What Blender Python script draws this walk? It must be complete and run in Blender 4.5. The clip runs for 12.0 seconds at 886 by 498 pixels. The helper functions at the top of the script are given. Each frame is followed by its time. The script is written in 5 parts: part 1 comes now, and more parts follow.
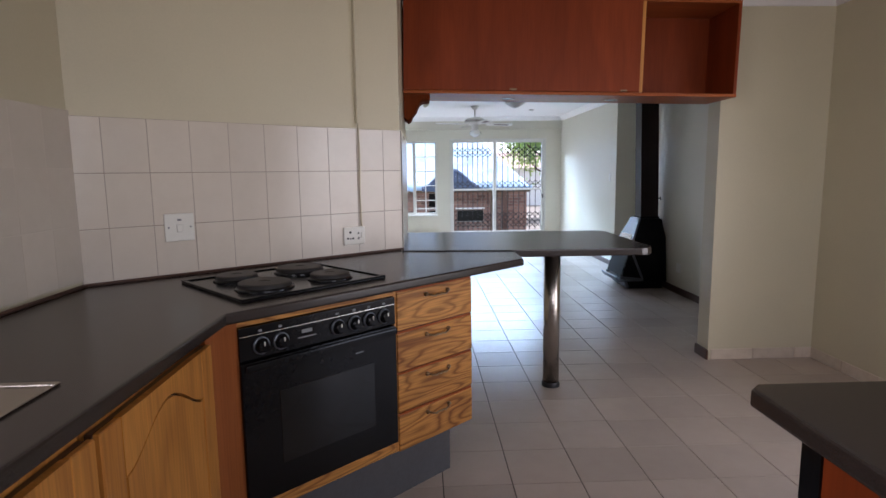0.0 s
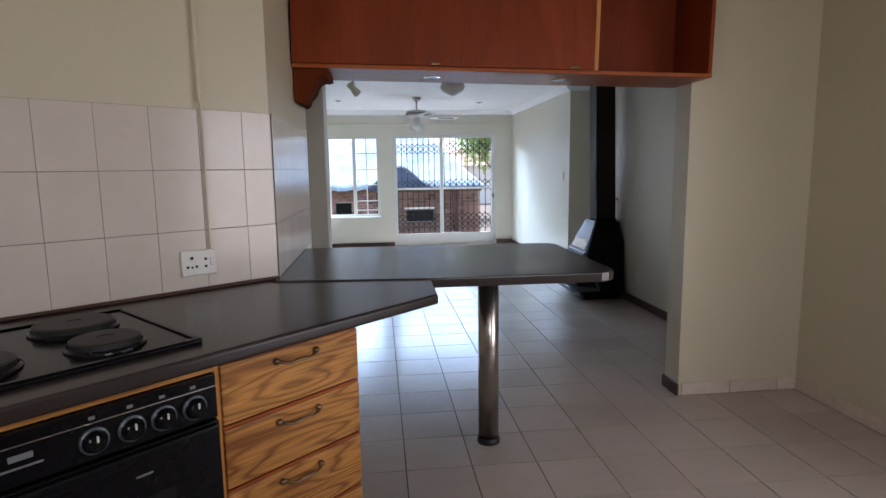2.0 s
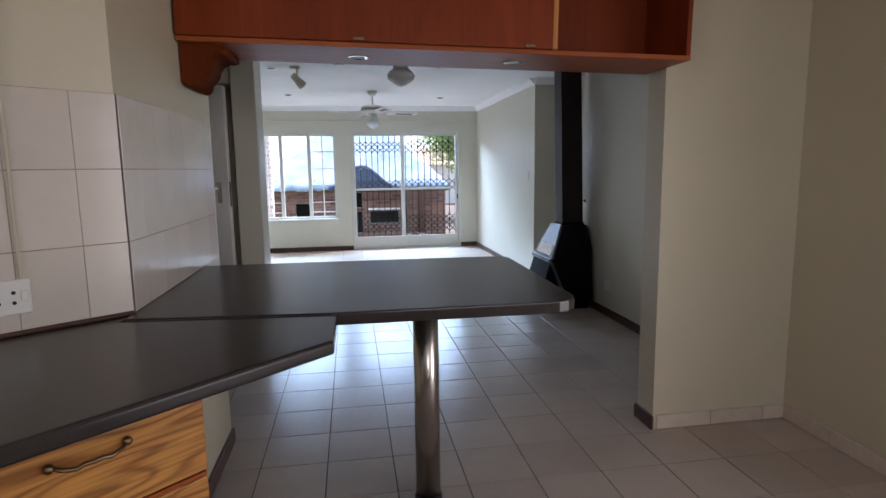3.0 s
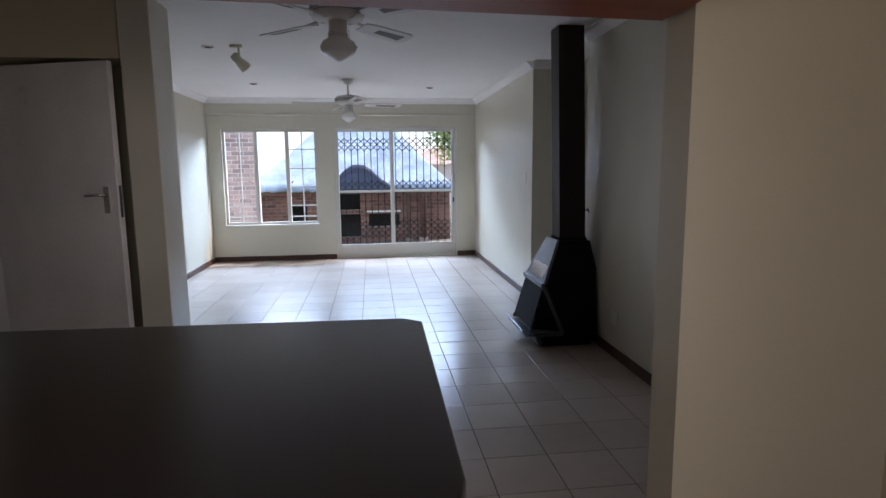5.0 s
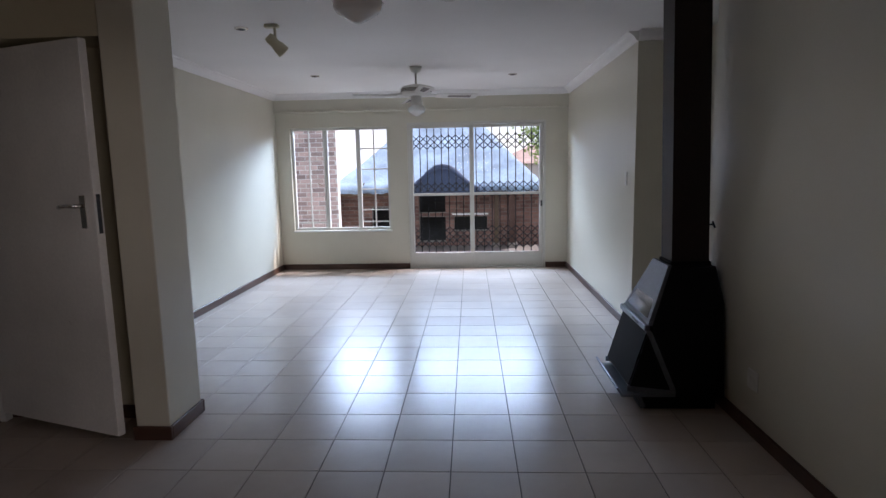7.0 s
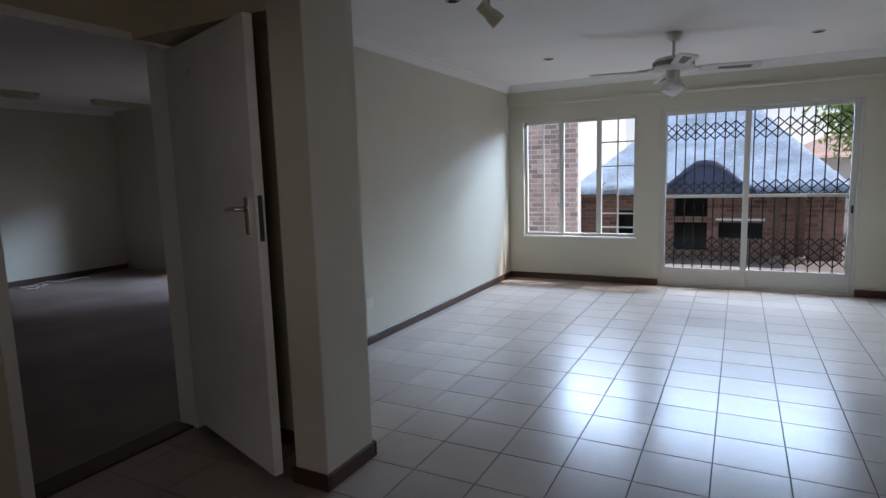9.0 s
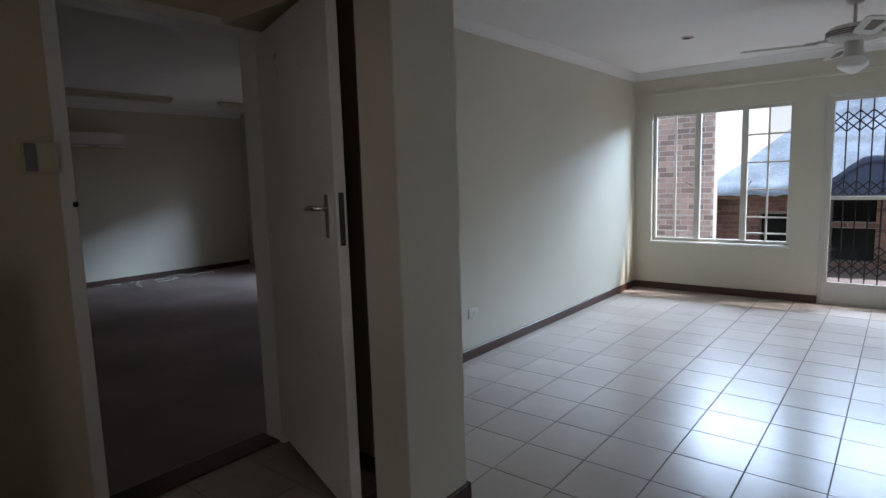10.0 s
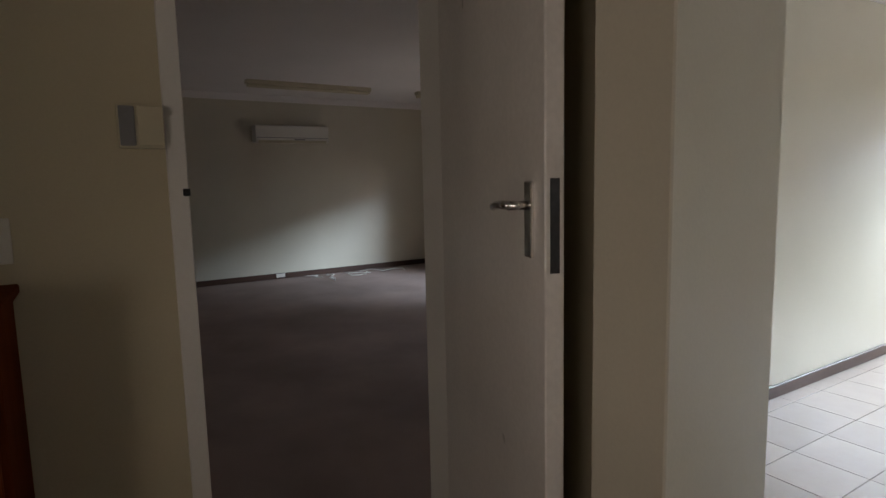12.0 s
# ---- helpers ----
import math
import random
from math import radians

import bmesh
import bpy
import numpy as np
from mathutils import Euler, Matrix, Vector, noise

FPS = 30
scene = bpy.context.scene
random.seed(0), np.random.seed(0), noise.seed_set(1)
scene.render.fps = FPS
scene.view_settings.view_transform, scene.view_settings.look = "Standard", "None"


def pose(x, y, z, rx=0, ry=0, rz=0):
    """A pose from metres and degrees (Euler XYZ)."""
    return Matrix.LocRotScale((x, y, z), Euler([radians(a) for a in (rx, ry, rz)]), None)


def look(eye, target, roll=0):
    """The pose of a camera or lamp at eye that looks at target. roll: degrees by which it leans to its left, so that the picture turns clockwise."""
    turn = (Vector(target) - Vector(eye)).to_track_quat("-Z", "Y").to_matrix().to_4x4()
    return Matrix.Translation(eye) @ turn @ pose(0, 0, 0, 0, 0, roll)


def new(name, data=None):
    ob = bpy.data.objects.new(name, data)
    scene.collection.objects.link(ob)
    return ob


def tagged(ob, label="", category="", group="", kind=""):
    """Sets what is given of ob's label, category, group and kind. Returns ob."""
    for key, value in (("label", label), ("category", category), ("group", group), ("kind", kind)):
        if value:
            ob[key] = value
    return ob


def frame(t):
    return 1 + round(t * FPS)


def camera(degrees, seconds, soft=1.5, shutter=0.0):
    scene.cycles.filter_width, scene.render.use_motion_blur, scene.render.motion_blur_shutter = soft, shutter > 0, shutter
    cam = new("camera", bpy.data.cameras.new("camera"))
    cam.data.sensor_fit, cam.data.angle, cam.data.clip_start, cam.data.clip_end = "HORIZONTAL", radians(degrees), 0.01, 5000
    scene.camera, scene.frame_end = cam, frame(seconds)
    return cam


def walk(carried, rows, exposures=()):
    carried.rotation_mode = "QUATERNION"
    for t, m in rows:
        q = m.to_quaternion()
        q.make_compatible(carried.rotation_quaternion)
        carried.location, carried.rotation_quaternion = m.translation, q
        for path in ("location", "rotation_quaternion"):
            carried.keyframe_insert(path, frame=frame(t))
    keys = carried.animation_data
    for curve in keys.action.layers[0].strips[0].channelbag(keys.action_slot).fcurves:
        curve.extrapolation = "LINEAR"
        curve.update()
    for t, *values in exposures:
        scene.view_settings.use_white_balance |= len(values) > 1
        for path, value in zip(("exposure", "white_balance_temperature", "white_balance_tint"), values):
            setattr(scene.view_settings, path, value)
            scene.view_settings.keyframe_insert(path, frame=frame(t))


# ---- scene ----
cam = camera(75.9, 12.0)
PATH = [
    (0, (0.218, 0.139, 1.355), (0.29, 2.12, 1.089), -0.7),
    (0.5, (0.261, 0.32, 1.366), (0.376, 2.298, 1.095), -0.7),
    (1, (0.334, 0.501, 1.37), (0.468, 2.478, 1.098), -0.7),
    (1.5, (0.411, 0.701, 1.358), (0.572, 2.675, 1.083), -0.8),
    (2, (0.509, 0.934, 1.358), (0.727, 2.903, 1.082), -0.8),
    (2.5, (0.622, 1.172, 1.351), (0.908, 3.132, 1.074), -0.7),
    (3, (0.747, 1.421, 1.357), (1.061, 3.377, 1.077), -0.8),
    (3.5, (0.89, 1.676, 1.344), (1.206, 3.631, 1.064), -0.7),
    (5.5, (1.424, 2.663, 1.366), (1.619, 4.633, 1.086), -0.7),
    (6, (1.491, 2.92, 1.355), (1.631, 4.896, 1.077), -0.9),
    (6.5, (1.547, 3.175, 1.359), (1.616, 5.154, 1.08), -0.9),
    (7, (1.615, 3.388, 1.368), (1.517, 5.366, 1.089), -1.1),
    (9, (1.579, 4.31, 1.342), (0.66, 6.067, 1.083), -1.7),
    (9.5, (1.499, 4.514, 1.328), (0.392, 6.161, 1.076), -1.8),
    (10, (1.383, 4.699, 1.317), (0.13, 6.238, 1.072), -1.8),
    (10.5, (1.262, 4.839, 1.296), (-0.131, 6.254, 1.053), -1.8),
    (11, (1.101, 4.974, 1.28), (-0.393, 6.283, 1.041), -1.6),
    (11.5, (0.9, 5.132, 1.283), (-0.711, 6.294, 1.047), -1.3),
    (12, (0.67, 5.266, 1.277), (-1.023, 6.305, 1.043), -1.3),
]
walk(cam, [(t, look(eye, target, roll)) for t, eye, target, roll in PATH],
     exposures=[(0.0, 1.28, 5800, 18), (2.5, 1.06, 5800, 17), (3.5, 0.92, 5900, 19), (5.5, 0.4, 6100, 22), (7.0, 0.25, 6200, 23),
                (9.0, -0.1, 6200, 20), (10.5, 0.12, 6500, 18), (12.0, 0.75, 7200, 20)])

# ---- world, sun, large lights ----
SUN_DIR = Vector((-0.75, -0.36, -1.0)).normalized()
world = bpy.data.worlds.new("sky")
scene.world = world
world.use_nodes = True
wn = world.node_tree
sky = wn.nodes.new("ShaderNodeTexSky")
sky.sky_type = "NISHITA"
sky.sun_disc = False
sky.dust_density, sky.ozone_density = 0.3, 2.0
sky.sun_elevation = math.asin(-SUN_DIR.z)
sky.sun_rotation = math.atan2(-SUN_DIR.x, -SUN_DIR.y)
soft = wn.nodes.new("ShaderNodeHueSaturation")
soft.inputs["Saturation"].default_value = 0.45
wn.links.new(sky.outputs["Color"], soft.inputs["Color"])
wn.links.new(soft.outputs["Color"], wn.nodes["Background"].inputs["Color"])
wn.nodes["Background"].inputs["Strength"].default_value = 0.15
sun_data = bpy.data.lights.new("sun", "SUN")
sun_data.energy, sun_data.angle, sun_data.color = 5.0, radians(0.6), (1.0, 0.95, 0.87)
sun = new("sun", sun_data)
sun.matrix_world = look((0, 0, 20), Vector((0, 0, 20)) + SUN_DIR)


def window_light(name, eye, target, width, height, watts, color=(0.92, 0.96, 1.0)):
    data = bpy.data.lights.new(name, "AREA")
    data.shape, data.size, data.size_y, data.energy, data.color = "RECTANGLE", width, height, watts, color
    lamp = new(name, data)
    lamp.matrix_world = look(eye, target)
    return lamp


window_light("sky_light_north", (1.3, 14.0, 3.22), (1.3, 4.0, 1.5), 5.0, 1.3, 1150, (0.56, 0.78, 1.0))
window_light("sky_light_slider", (1.7, 12.3, 3.0), (1.7, 10.4, 0.9), 2.6, 1.4, 40, (0.78, 0.88, 1.0))
window_light("sky_light_window", (-0.14, 12.3, 3.0), (-0.14, 10.4, 0.9), 1.6, 1.4, 30, (0.78, 0.88, 1.0))
window_light("sky_light_kitchen", (2.0, -1.95, 1.7), (1.0, 4.0, 0.5), 1.8, 1.1, 7, (1.0, 0.92, 0.84)).data.spread = radians(130)
# Fill lamp in an added side opening, aimed at the open white door.
window_light("fill_light_side_door", (3.40, 1.75, 1.05), (-0.5, 5.6, 0.9), 1.5, 1.8, 4.2, (1.0, 0.92, 0.84)).data.spread = radians(85)
window_light("sky_light_office", (-4.4, 10.6, 1.9), (-5.6, 8.0, 0.0), 1.7, 1.1, 26, (0.52, 0.80, 1.0))
# Fill lamp in an added window opening, brightening the kitchen's right side.
window_light("fill_light_sink", (-1.25, 0.2, 1.95), (2.6, 2.4, 0.2), 1.5, 0.66, 10, (1.0, 0.93, 0.86))


# ---- materials ----
def nodes_of(name):
    m = bpy.data.materials.new(name)
    m.use_nodes = True
    t = m.node_tree
    return m, t, t.nodes["Principled BSDF"]


def mapped(t, scale=(1, 1, 1), turn=(0, 0, 0)):
    tc = t.nodes.new("ShaderNodeTexCoord")
    mp = t.nodes.new("ShaderNodeMapping")
    mp.inputs["Scale"].default_value = scale
    mp.inputs["Rotation"].default_value = turn
    t.links.new(tc.outputs["Object"], mp.inputs["Vector"])
    return mp.outputs["Vector"]


def noise_of(t, vec, scale, detail=4, rough=0.55):
    n = t.nodes.new("ShaderNodeTexNoise")
    n.inputs["Scale"].default_value = scale
    n.inputs["Detail"].default_value = detail
    n.inputs["Roughness"].default_value = rough
    t.links.new(vec, n.inputs["Vector"])
    return n.outputs["Fac"]


def ramp(t, fac, stops):
    r = t.nodes.new("ShaderNodeValToRGB")
    els = r.color_ramp.elements
    while len(els) < len(stops):
        els.new(0.5)
    for e, (p, c) in zip(els, stops):
        e.position, e.color = p, (*c, 1)
    t.links.new(fac, r.inputs["Fac"])
    return r.outputs["Color"]


def mix(t, fac, a, b, kind="MIX"):
    m = t.nodes.new("ShaderNodeMix")
    m.data_type, m.blend_type = "RGBA", kind
    for key, v in (("Factor", fac), ("A", a), ("B", b)):
        sock = [i for i in m.inputs if i.name == key and (i.type == "RGBA" or key == "Factor" and i.type == "VALUE")][0]
        if isinstance(v, (int, float)):
            sock.default_value = v
        elif isinstance(v, tuple):
            sock.default_value = (*v, 1)
        else:
            t.links.new(v, sock)
    return [o for o in m.outputs if o.type == "RGBA"][0]


def bump(t, bsdf, height, strength=0.2, distance=0.002):
    b = t.nodes.new("ShaderNodeBump")
    b.inputs["Strength"].default_value, b.inputs["Distance"].default_value = strength, distance
    t.links.new(height, b.inputs["Height"])
    t.links.new(b.outputs["Normal"], bsdf.inputs["Normal"])


def shade(c, k):
    return tuple(min(1.0, v * k) for v in c)


def plain(name, color, rough=0.5, metal=0.0, var=0.08, fine=60.0, coarse=1.5, bumps=0.1, spec=0.5, coat=0.0):
    """A painted, plastered or metal surface: two scales of tone, and a fine relief."""
    m, t, b = nodes_of(name)
    v = mapped(t)
    big, small = noise_of(t, v, coarse), noise_of(t, v, fine, 3)
    c1 = ramp(t, big, [(0.3, shade(color, 1 - var)), (0.7, shade(color, 1 + var * 0.6))])
    c2 = ramp(t, small, [(0.35, (1 - var * 0.7,) * 3), (0.65, (1, 1, 1))])
    t.links.new(mix(t, 1.0, c1, c2, "MULTIPLY"), b.inputs["Base Color"])
    rr = t.nodes.new("ShaderNodeMapRange")
    rr.inputs["To Min"].default_value, rr.inputs["To Max"].default_value = max(0.02, rough - 0.07), min(1, rough + 0.07)
    t.links.new(big, rr.inputs["Value"])
    t.links.new(rr.outputs["Result"], b.inputs["Roughness"])
    b.inputs["Metallic"].default_value = metal
    b.inputs["Specular IOR Level"].default_value = spec
    b.inputs["Coat Weight"].default_value = coat
    bump(t, b, small, bumps)
    return m


def per_piece(name, color, rough, var=0.1, spread=0.12, stains=(0.5, 0.42, 0.33), stain=0.25, bumps=0.08, fine=45.0):
    """Fired pieces: tone differs from piece to piece, with a mottled glaze."""
    m, t, b = nodes_of(name)
    info = t.nodes.new("ShaderNodeObjectInfo")
    geo = t.nodes.new("ShaderNodeNewGeometry")
    add = t.nodes.new("ShaderNodeMath")
    add.operation = "ADD"
    t.links.new(info.outputs["Random"], add.inputs[0])
    t.links.new(geo.outputs["Random Per Island"], add.inputs[1])
    fr = t.nodes.new("ShaderNodeMath")
    fr.operation = "FRACT"
    t.links.new(add.outputs[0], fr.inputs[0])
    tone = ramp(t, fr.outputs[0], [(0.0, shade(color, 1 - spread)), (0.5, color), (1.0, shade(color, 1 + spread * 0.6))])
    pos = geo.outputs["Position"]
    big, mid, small = noise_of(t, pos, 2.2), noise_of(t, pos, 11.0, 5, 0.65), noise_of(t, pos, fine, 4)
    dirty = mix(t, stain, tone, shade(stains, 1.0), "MULTIPLY")
    mask = ramp(t, mid, [(0.42, (0, 0, 0)), (0.72, (1, 1, 1))])
    bw = t.nodes.new("ShaderNodeRGBToBW")
    t.links.new(mask, bw.inputs[0])
    col = mix(t, bw.outputs[0], tone, dirty)
    col = mix(t, 1.0, col, ramp(t, big, [(0.3, (1 - var,) * 3), (0.7, (1, 1, 1))]), "MULTIPLY")
    t.links.new(col, b.inputs["Base Color"])
    rr = t.nodes.new("ShaderNodeMapRange")
    rr.inputs["To Min"].default_value, rr.inputs["To Max"].default_value = max(0.02, rough - 0.02), min(1, rough + 0.03)
    t.links.new(mid, rr.inputs["Value"])
    t.links.new(rr.outputs["Result"], b.inputs["Roughness"])
    bump(t, b, small, bumps)
    return m


def timber(name, dark, light, rough=0.35, axis=2, scale=1.0, coat=0.0, rings=9.0, contrast=0.6):
    """Varnished wood: nested cathedral figure drawn out along one axis of the object, with fine pores."""
    m, t, b = nodes_of(name)
    st = [6.0 * scale, 6.0 * scale, 6.0 * scale]
    st[axis] = 0.9 * scale
    info = t.nodes.new("ShaderNodeObjectInfo")
    v = t.nodes.new("ShaderNodeVectorMath")
    v.operation = "ADD"
    t.links.new(mapped(t, tuple(st)), v.inputs[0])
    spread = t.nodes.new("ShaderNodeMath")
    spread.operation = "MULTIPLY"
    spread.inputs[1].default_value = 37.0
    t.links.new(info.outputs["Random"], spread.inputs[0])
    t.links.new(spread.outputs[0], v.inputs[1])
    field = noise_of(t, v.outputs[0], 0.75, 2, 0.45)
    mul = t.nodes.new("ShaderNodeMath")
    mul.operation = "MULTIPLY"
    mul.inputs[1].default_value = rings * 6.28
    t.links.new(field, mul.inputs[0])
    sine = t.nodes.new("ShaderNodeMath")
    sine.operation = "SINE"
    t.links.new(mul.outputs[0], sine.inputs[0])
    half = t.nodes.new("ShaderNodeMapRange")
    half.inputs["From Min"].default_value = -1.0
    t.links.new(sine.outputs[0], half.inputs["Value"])
    st2 = [140.0, 140.0, 140.0]
    st2[axis] = 5.0
    pores = noise_of(t, mapped(t, tuple(st2)), 1.0, 2, 0.6)
    blotch = noise_of(t, v.outputs[0], 0.6, 3)
    mid = tuple((a + 2 * c) / 3 for a, c in zip(dark, light))
    c = ramp(t, half.outputs["Result"], [(0.0, tuple(l + (d - l) * contrast for d, l in zip(dark, light))), (0.3, mid), (1.0, light)])
    c = mix(t, 0.35, c, ramp(t, blotch, [(0.3, dark), (0.7, light)]))
    c = mix(t, 0.45 * contrast + 0.1, c, ramp(t, pores, [(0.38, (0.5,) * 3), (0.58, (1, 1, 1))]), "MULTIPLY")
    t.links.new(c, b.inputs["Base Color"])
    b.inputs["Roughness"].default_value = rough
    b.inputs["Specular IOR Level"].default_value = 0.35
    b.inputs["Coat Weight"].default_value = coat
    b.inputs["Coat Roughness"].default_value = 0.2
    bump(t, b, pores, 0.12, 0.001)
    return m


def glass(name, tint=(1, 1, 1), rough=0.0, gloss=0.002):
    m, t, b = nodes_of(name)
    out = t.nodes["Material Output"]
    tr, gl = t.nodes.new("ShaderNodeBsdfTransparent"), t.nodes.new("ShaderNodeBsdfGlossy")
    tr.inputs["Color"].default_value = (*tint, 1)
    gl.inputs["Roughness"].default_value = rough
    ms = t.nodes.new("ShaderNodeMixShader")
    ms.inputs[0].default_value = gloss
    t.links.new(tr.outputs[0], ms.inputs[1])
    t.links.new(gl.outputs[0], ms.inputs[2])
    t.links.new(ms.outputs[0], out.inputs["Surface"])
    return m


CREAM = plain("cream_wall_paint", (0.58, 0.52, 0.37), 0.42, var=0.04, fine=130, bumps=0.12)
SAGE = plain("pale_green_wall_paint", (0.65, 0.61, 0.50), 0.34, var=0.04, fine=130, bumps=0.12)
WHITE = plain("white_enamel_paint", (0.78, 0.77, 0.73), 0.35, var=0.04, fine=80, bumps=0.06)
DOORW = plain("white_gloss_door_paint", (0.86, 0.83, 0.79), 0.3, var=0.09, fine=60, coarse=2.5, bumps=0.06)
CEIL = plain("white_ceiling_paint", (0.85, 0.82, 0.80), 0.8, var=0.03, fine=100, bumps=0.1)
GROUT = plain("dark_grout", (0.09, 0.08, 0.072), 0.9, var=0.25, fine=90)
WGROUT = plain("wall_grout", (0.34, 0.28, 0.23), 0.9, var=0.2, fine=90)
FTILE = per_piece("beige_floor_tile", (0.52, 0.44, 0.38), 0.25, var=0.10, spread=0.08, stains=(0.62, 0.52, 0.42), stain=0.08, bumps=0.05)
FTILE.node_tree.nodes["Principled BSDF"].inputs["Specular IOR Level"].default_value = 0.20
STILE = per_piece("beige_skirting_tile", (0.66, 0.56, 0.46), 0.3, spread=0.1, stain=0.3)
WTILE = per_piece("cream_wall_tile", (0.66, 0.585, 0.50), 0.17, var=0.06, spread=0.06, stain=0.08, fine=25)
OAK = timber("oak_doors", (0.33, 0.115, 0.02), (0.66, 0.29, 0.06), 0.4, axis=2, scale=0.8, rings=9, contrast=0.6)
OAKH = timber("oak_drawer_fronts", (0.2, 0.06, 0.011), (0.68, 0.31, 0.068), 0.4, axis=0, scale=1.9, rings=14, contrast=0.95)
MERANTI = timber("red_meranti", (0.10, 0.016, 0.004), (0.255, 0.046, 0.010), 0.42, axis=2, contrast=0.25, rings=4)
MERH = timber("red_meranti_lengthwise", (0.19, 0.042, 0.011), (0.40, 0.105, 0.026), 0.38, axis=0, contrast=0.3, rings=4)
FILL = timber("orange_meranti", (0.20, 0.055, 0.015), (0.34, 0.105, 0.03), 0.38, axis=2, contrast=0.3, rings=4)
DULLRED = timber("dull_red_meranti", (0.07, 0.014, 0.005), (0.16, 0.036, 0.010), 0.85, axis=2, contrast=0.25, rings=4)
DULLRED.node_tree.nodes["Principled BSDF"].inputs["Specular IOR Level"].default_value = 0.03
for red in (MERANTI, MERH, FILL):
    red.node_tree.nodes["Principled BSDF"].inputs["Specular IOR Level"].default_value = 0.15
SKIRT = timber("brown_skirting", (0.04, 0.020, 0.014), (0.095, 0.047, 0.032), 0.42, axis=0, contrast=0.3, rings=4)
LAMI, lt, lb = nodes_of("charcoal_laminate")
lt.links.new(ramp(lt, noise_of(lt, mapped(lt), 700, 2), [(0.3, (0.024, 0.018, 0.016)), (0.7, (0.040, 0.031, 0.027))]), lb.inputs["Base Color"])
lb.inputs["Roughness"].default_value = 0.25

KICK = plain("grey_plinth_board", (0.10, 0.10, 0.11), 0.5, var=0.15)
ENAMEL = plain("black_oven_enamel", (0.007, 0.007, 0.008), 0.18, var=0.2, bumps=0.02, spec=0.22)
OVENGLASS = plain("dark_oven_glass", (0.006, 0.007, 0.008), 0.06, var=0.2, bumps=0.0)
IRON = plain("black_cast_iron_plate", (0.018, 0.015, 0.014), 0.5, var=0.3, fine=150)
CHROME = plain("chrome", (0.80, 0.79, 0.77), 0.24, metal=1.0, var=0.05, bumps=0.02)
STEEL = plain("brushed_steel", (0.52, 0.47, 0.42), 0.27, metal=1.0, var=0.08, fine=200, bumps=0.05)
BRASS = plain("antique_brass", (0.28, 0.19, 0.11), 0.35, metal=1.0, var=0.25)
STOVE = plain("matt_black_stove_paint", (0.008, 0.008, 0.009), 0.65, var=0.3, fine=120, spec=0.1)
STOVEG = plain("grey_stove_metal", (0.12, 0.13, 0.15), 0.38, metal=0.5, var=0.3)
FLUE = plain("dark_brown_flue_paint", (0.020, 0.011, 0.009), 0.5, var=0.3, spec=0.3)
PLASTIC = plain("white_plastic", (0.74, 0.72, 0.66), 0.35, var=0.03, bumps=0.02)
IVORY = plain("ivory_plastic", (0.60, 0.55, 0.40), 0.4, var=0.05, bumps=0.02)
GREYP = plain("grey_plastic", (0.22, 0.22, 0.23), 0.45, var=0.08)
OPAL = plain("opal_glass_globe", (0.90, 0.89, 0.86), 0.12, var=0.03, bumps=0.0)
ob_bsdf = OPAL.node_tree.nodes["Principled BSDF"]
ob_bsdf.inputs["Subsurface Weight"].default_value, ob_bsdf.inputs["Subsurface Scale"].default_value = 0.4, 0.06
ob_bsdf.inputs["Subsurface Radius"].default_value = (1.0, 0.9, 0.8)
CANE = plain("grey_blade_inlay", (0.22, 0.18, 0.16), 0.6, var=0.3, fine=200)
FANW = plain("white_fan_paint", (0.70, 0.67, 0.62), 0.35, var=0.04)
CARPET = plain("brown_carpet", (0.43, 0.32, 0.285), 0.95, var=0.25, fine=500, coarse=1.2, bumps=0.6)
BLACKM = plain("black_steel_bar", (0.02, 0.02, 0.022), 0.4, metal=0.4, var=0.2)
ALU = plain("white_coated_aluminium", (0.64, 0.62, 0.56), 0.3, var=0.04)
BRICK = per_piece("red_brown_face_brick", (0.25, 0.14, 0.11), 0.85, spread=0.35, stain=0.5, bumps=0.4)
# Paler brick copy: the sunlight on it is put into the base colour.
BRICK_SUNLIT = per_piece("pale_sunlit_face_brick", (0.58, 0.43, 0.38), 0.85, spread=0.4, stain=0.4, bumps=0.4)
LIME = plain("white_lime_plaster", (0.88, 0.87, 0.84), 0.8, var=0.04)
PALEMORTAR = plain("pale_lime_mortar", (0.74, 0.71, 0.67), 0.95, var=0.15)
MORTAR = plain("grey_mortar", (0.26, 0.23, 0.20), 0.95, var=0.2)
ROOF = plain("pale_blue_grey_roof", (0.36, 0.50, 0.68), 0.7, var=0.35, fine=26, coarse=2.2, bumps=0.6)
# Darker copy of the roof colour, with the gable's shade painted in.
ROOF_SHADE = plain("shaded_blue_grey_roof", (0.06, 0.085, 0.15), 0.7, var=0.25, fine=30, bumps=0.4)
PAVE = plain("grey_brown_paving", (0.22, 0.19, 0.165), 0.85, var=0.25, fine=20)
REDROOF = plain("faded_red_roof_tile", (0.58, 0.43, 0.38), 0.8, var=0.25, fine=12, coarse=2)
REDPAVE = plain("red_brown_paving", (0.13, 0.085, 0.07), 0.85, var=0.3, fine=20)
DARKIN = plain("dark_interior", (0.02, 0.018, 0.016), 0.8, var=0.2)
LEAF = per_piece("green_leaf", (0.17, 0.27, 0.08), 0.5, spread=0.45, stain=0.1)
leaf_t = LEAF.node_tree
leaf_glow, leaf_mix = leaf_t.nodes.new("ShaderNodeBsdfTranslucent"), leaf_t.nodes.new("ShaderNodeMixShader")
leaf_glow.inputs["Color"].default_value = (0.42, 0.58, 0.16, 1)
leaf_mix.inputs[0].default_value = 0.5
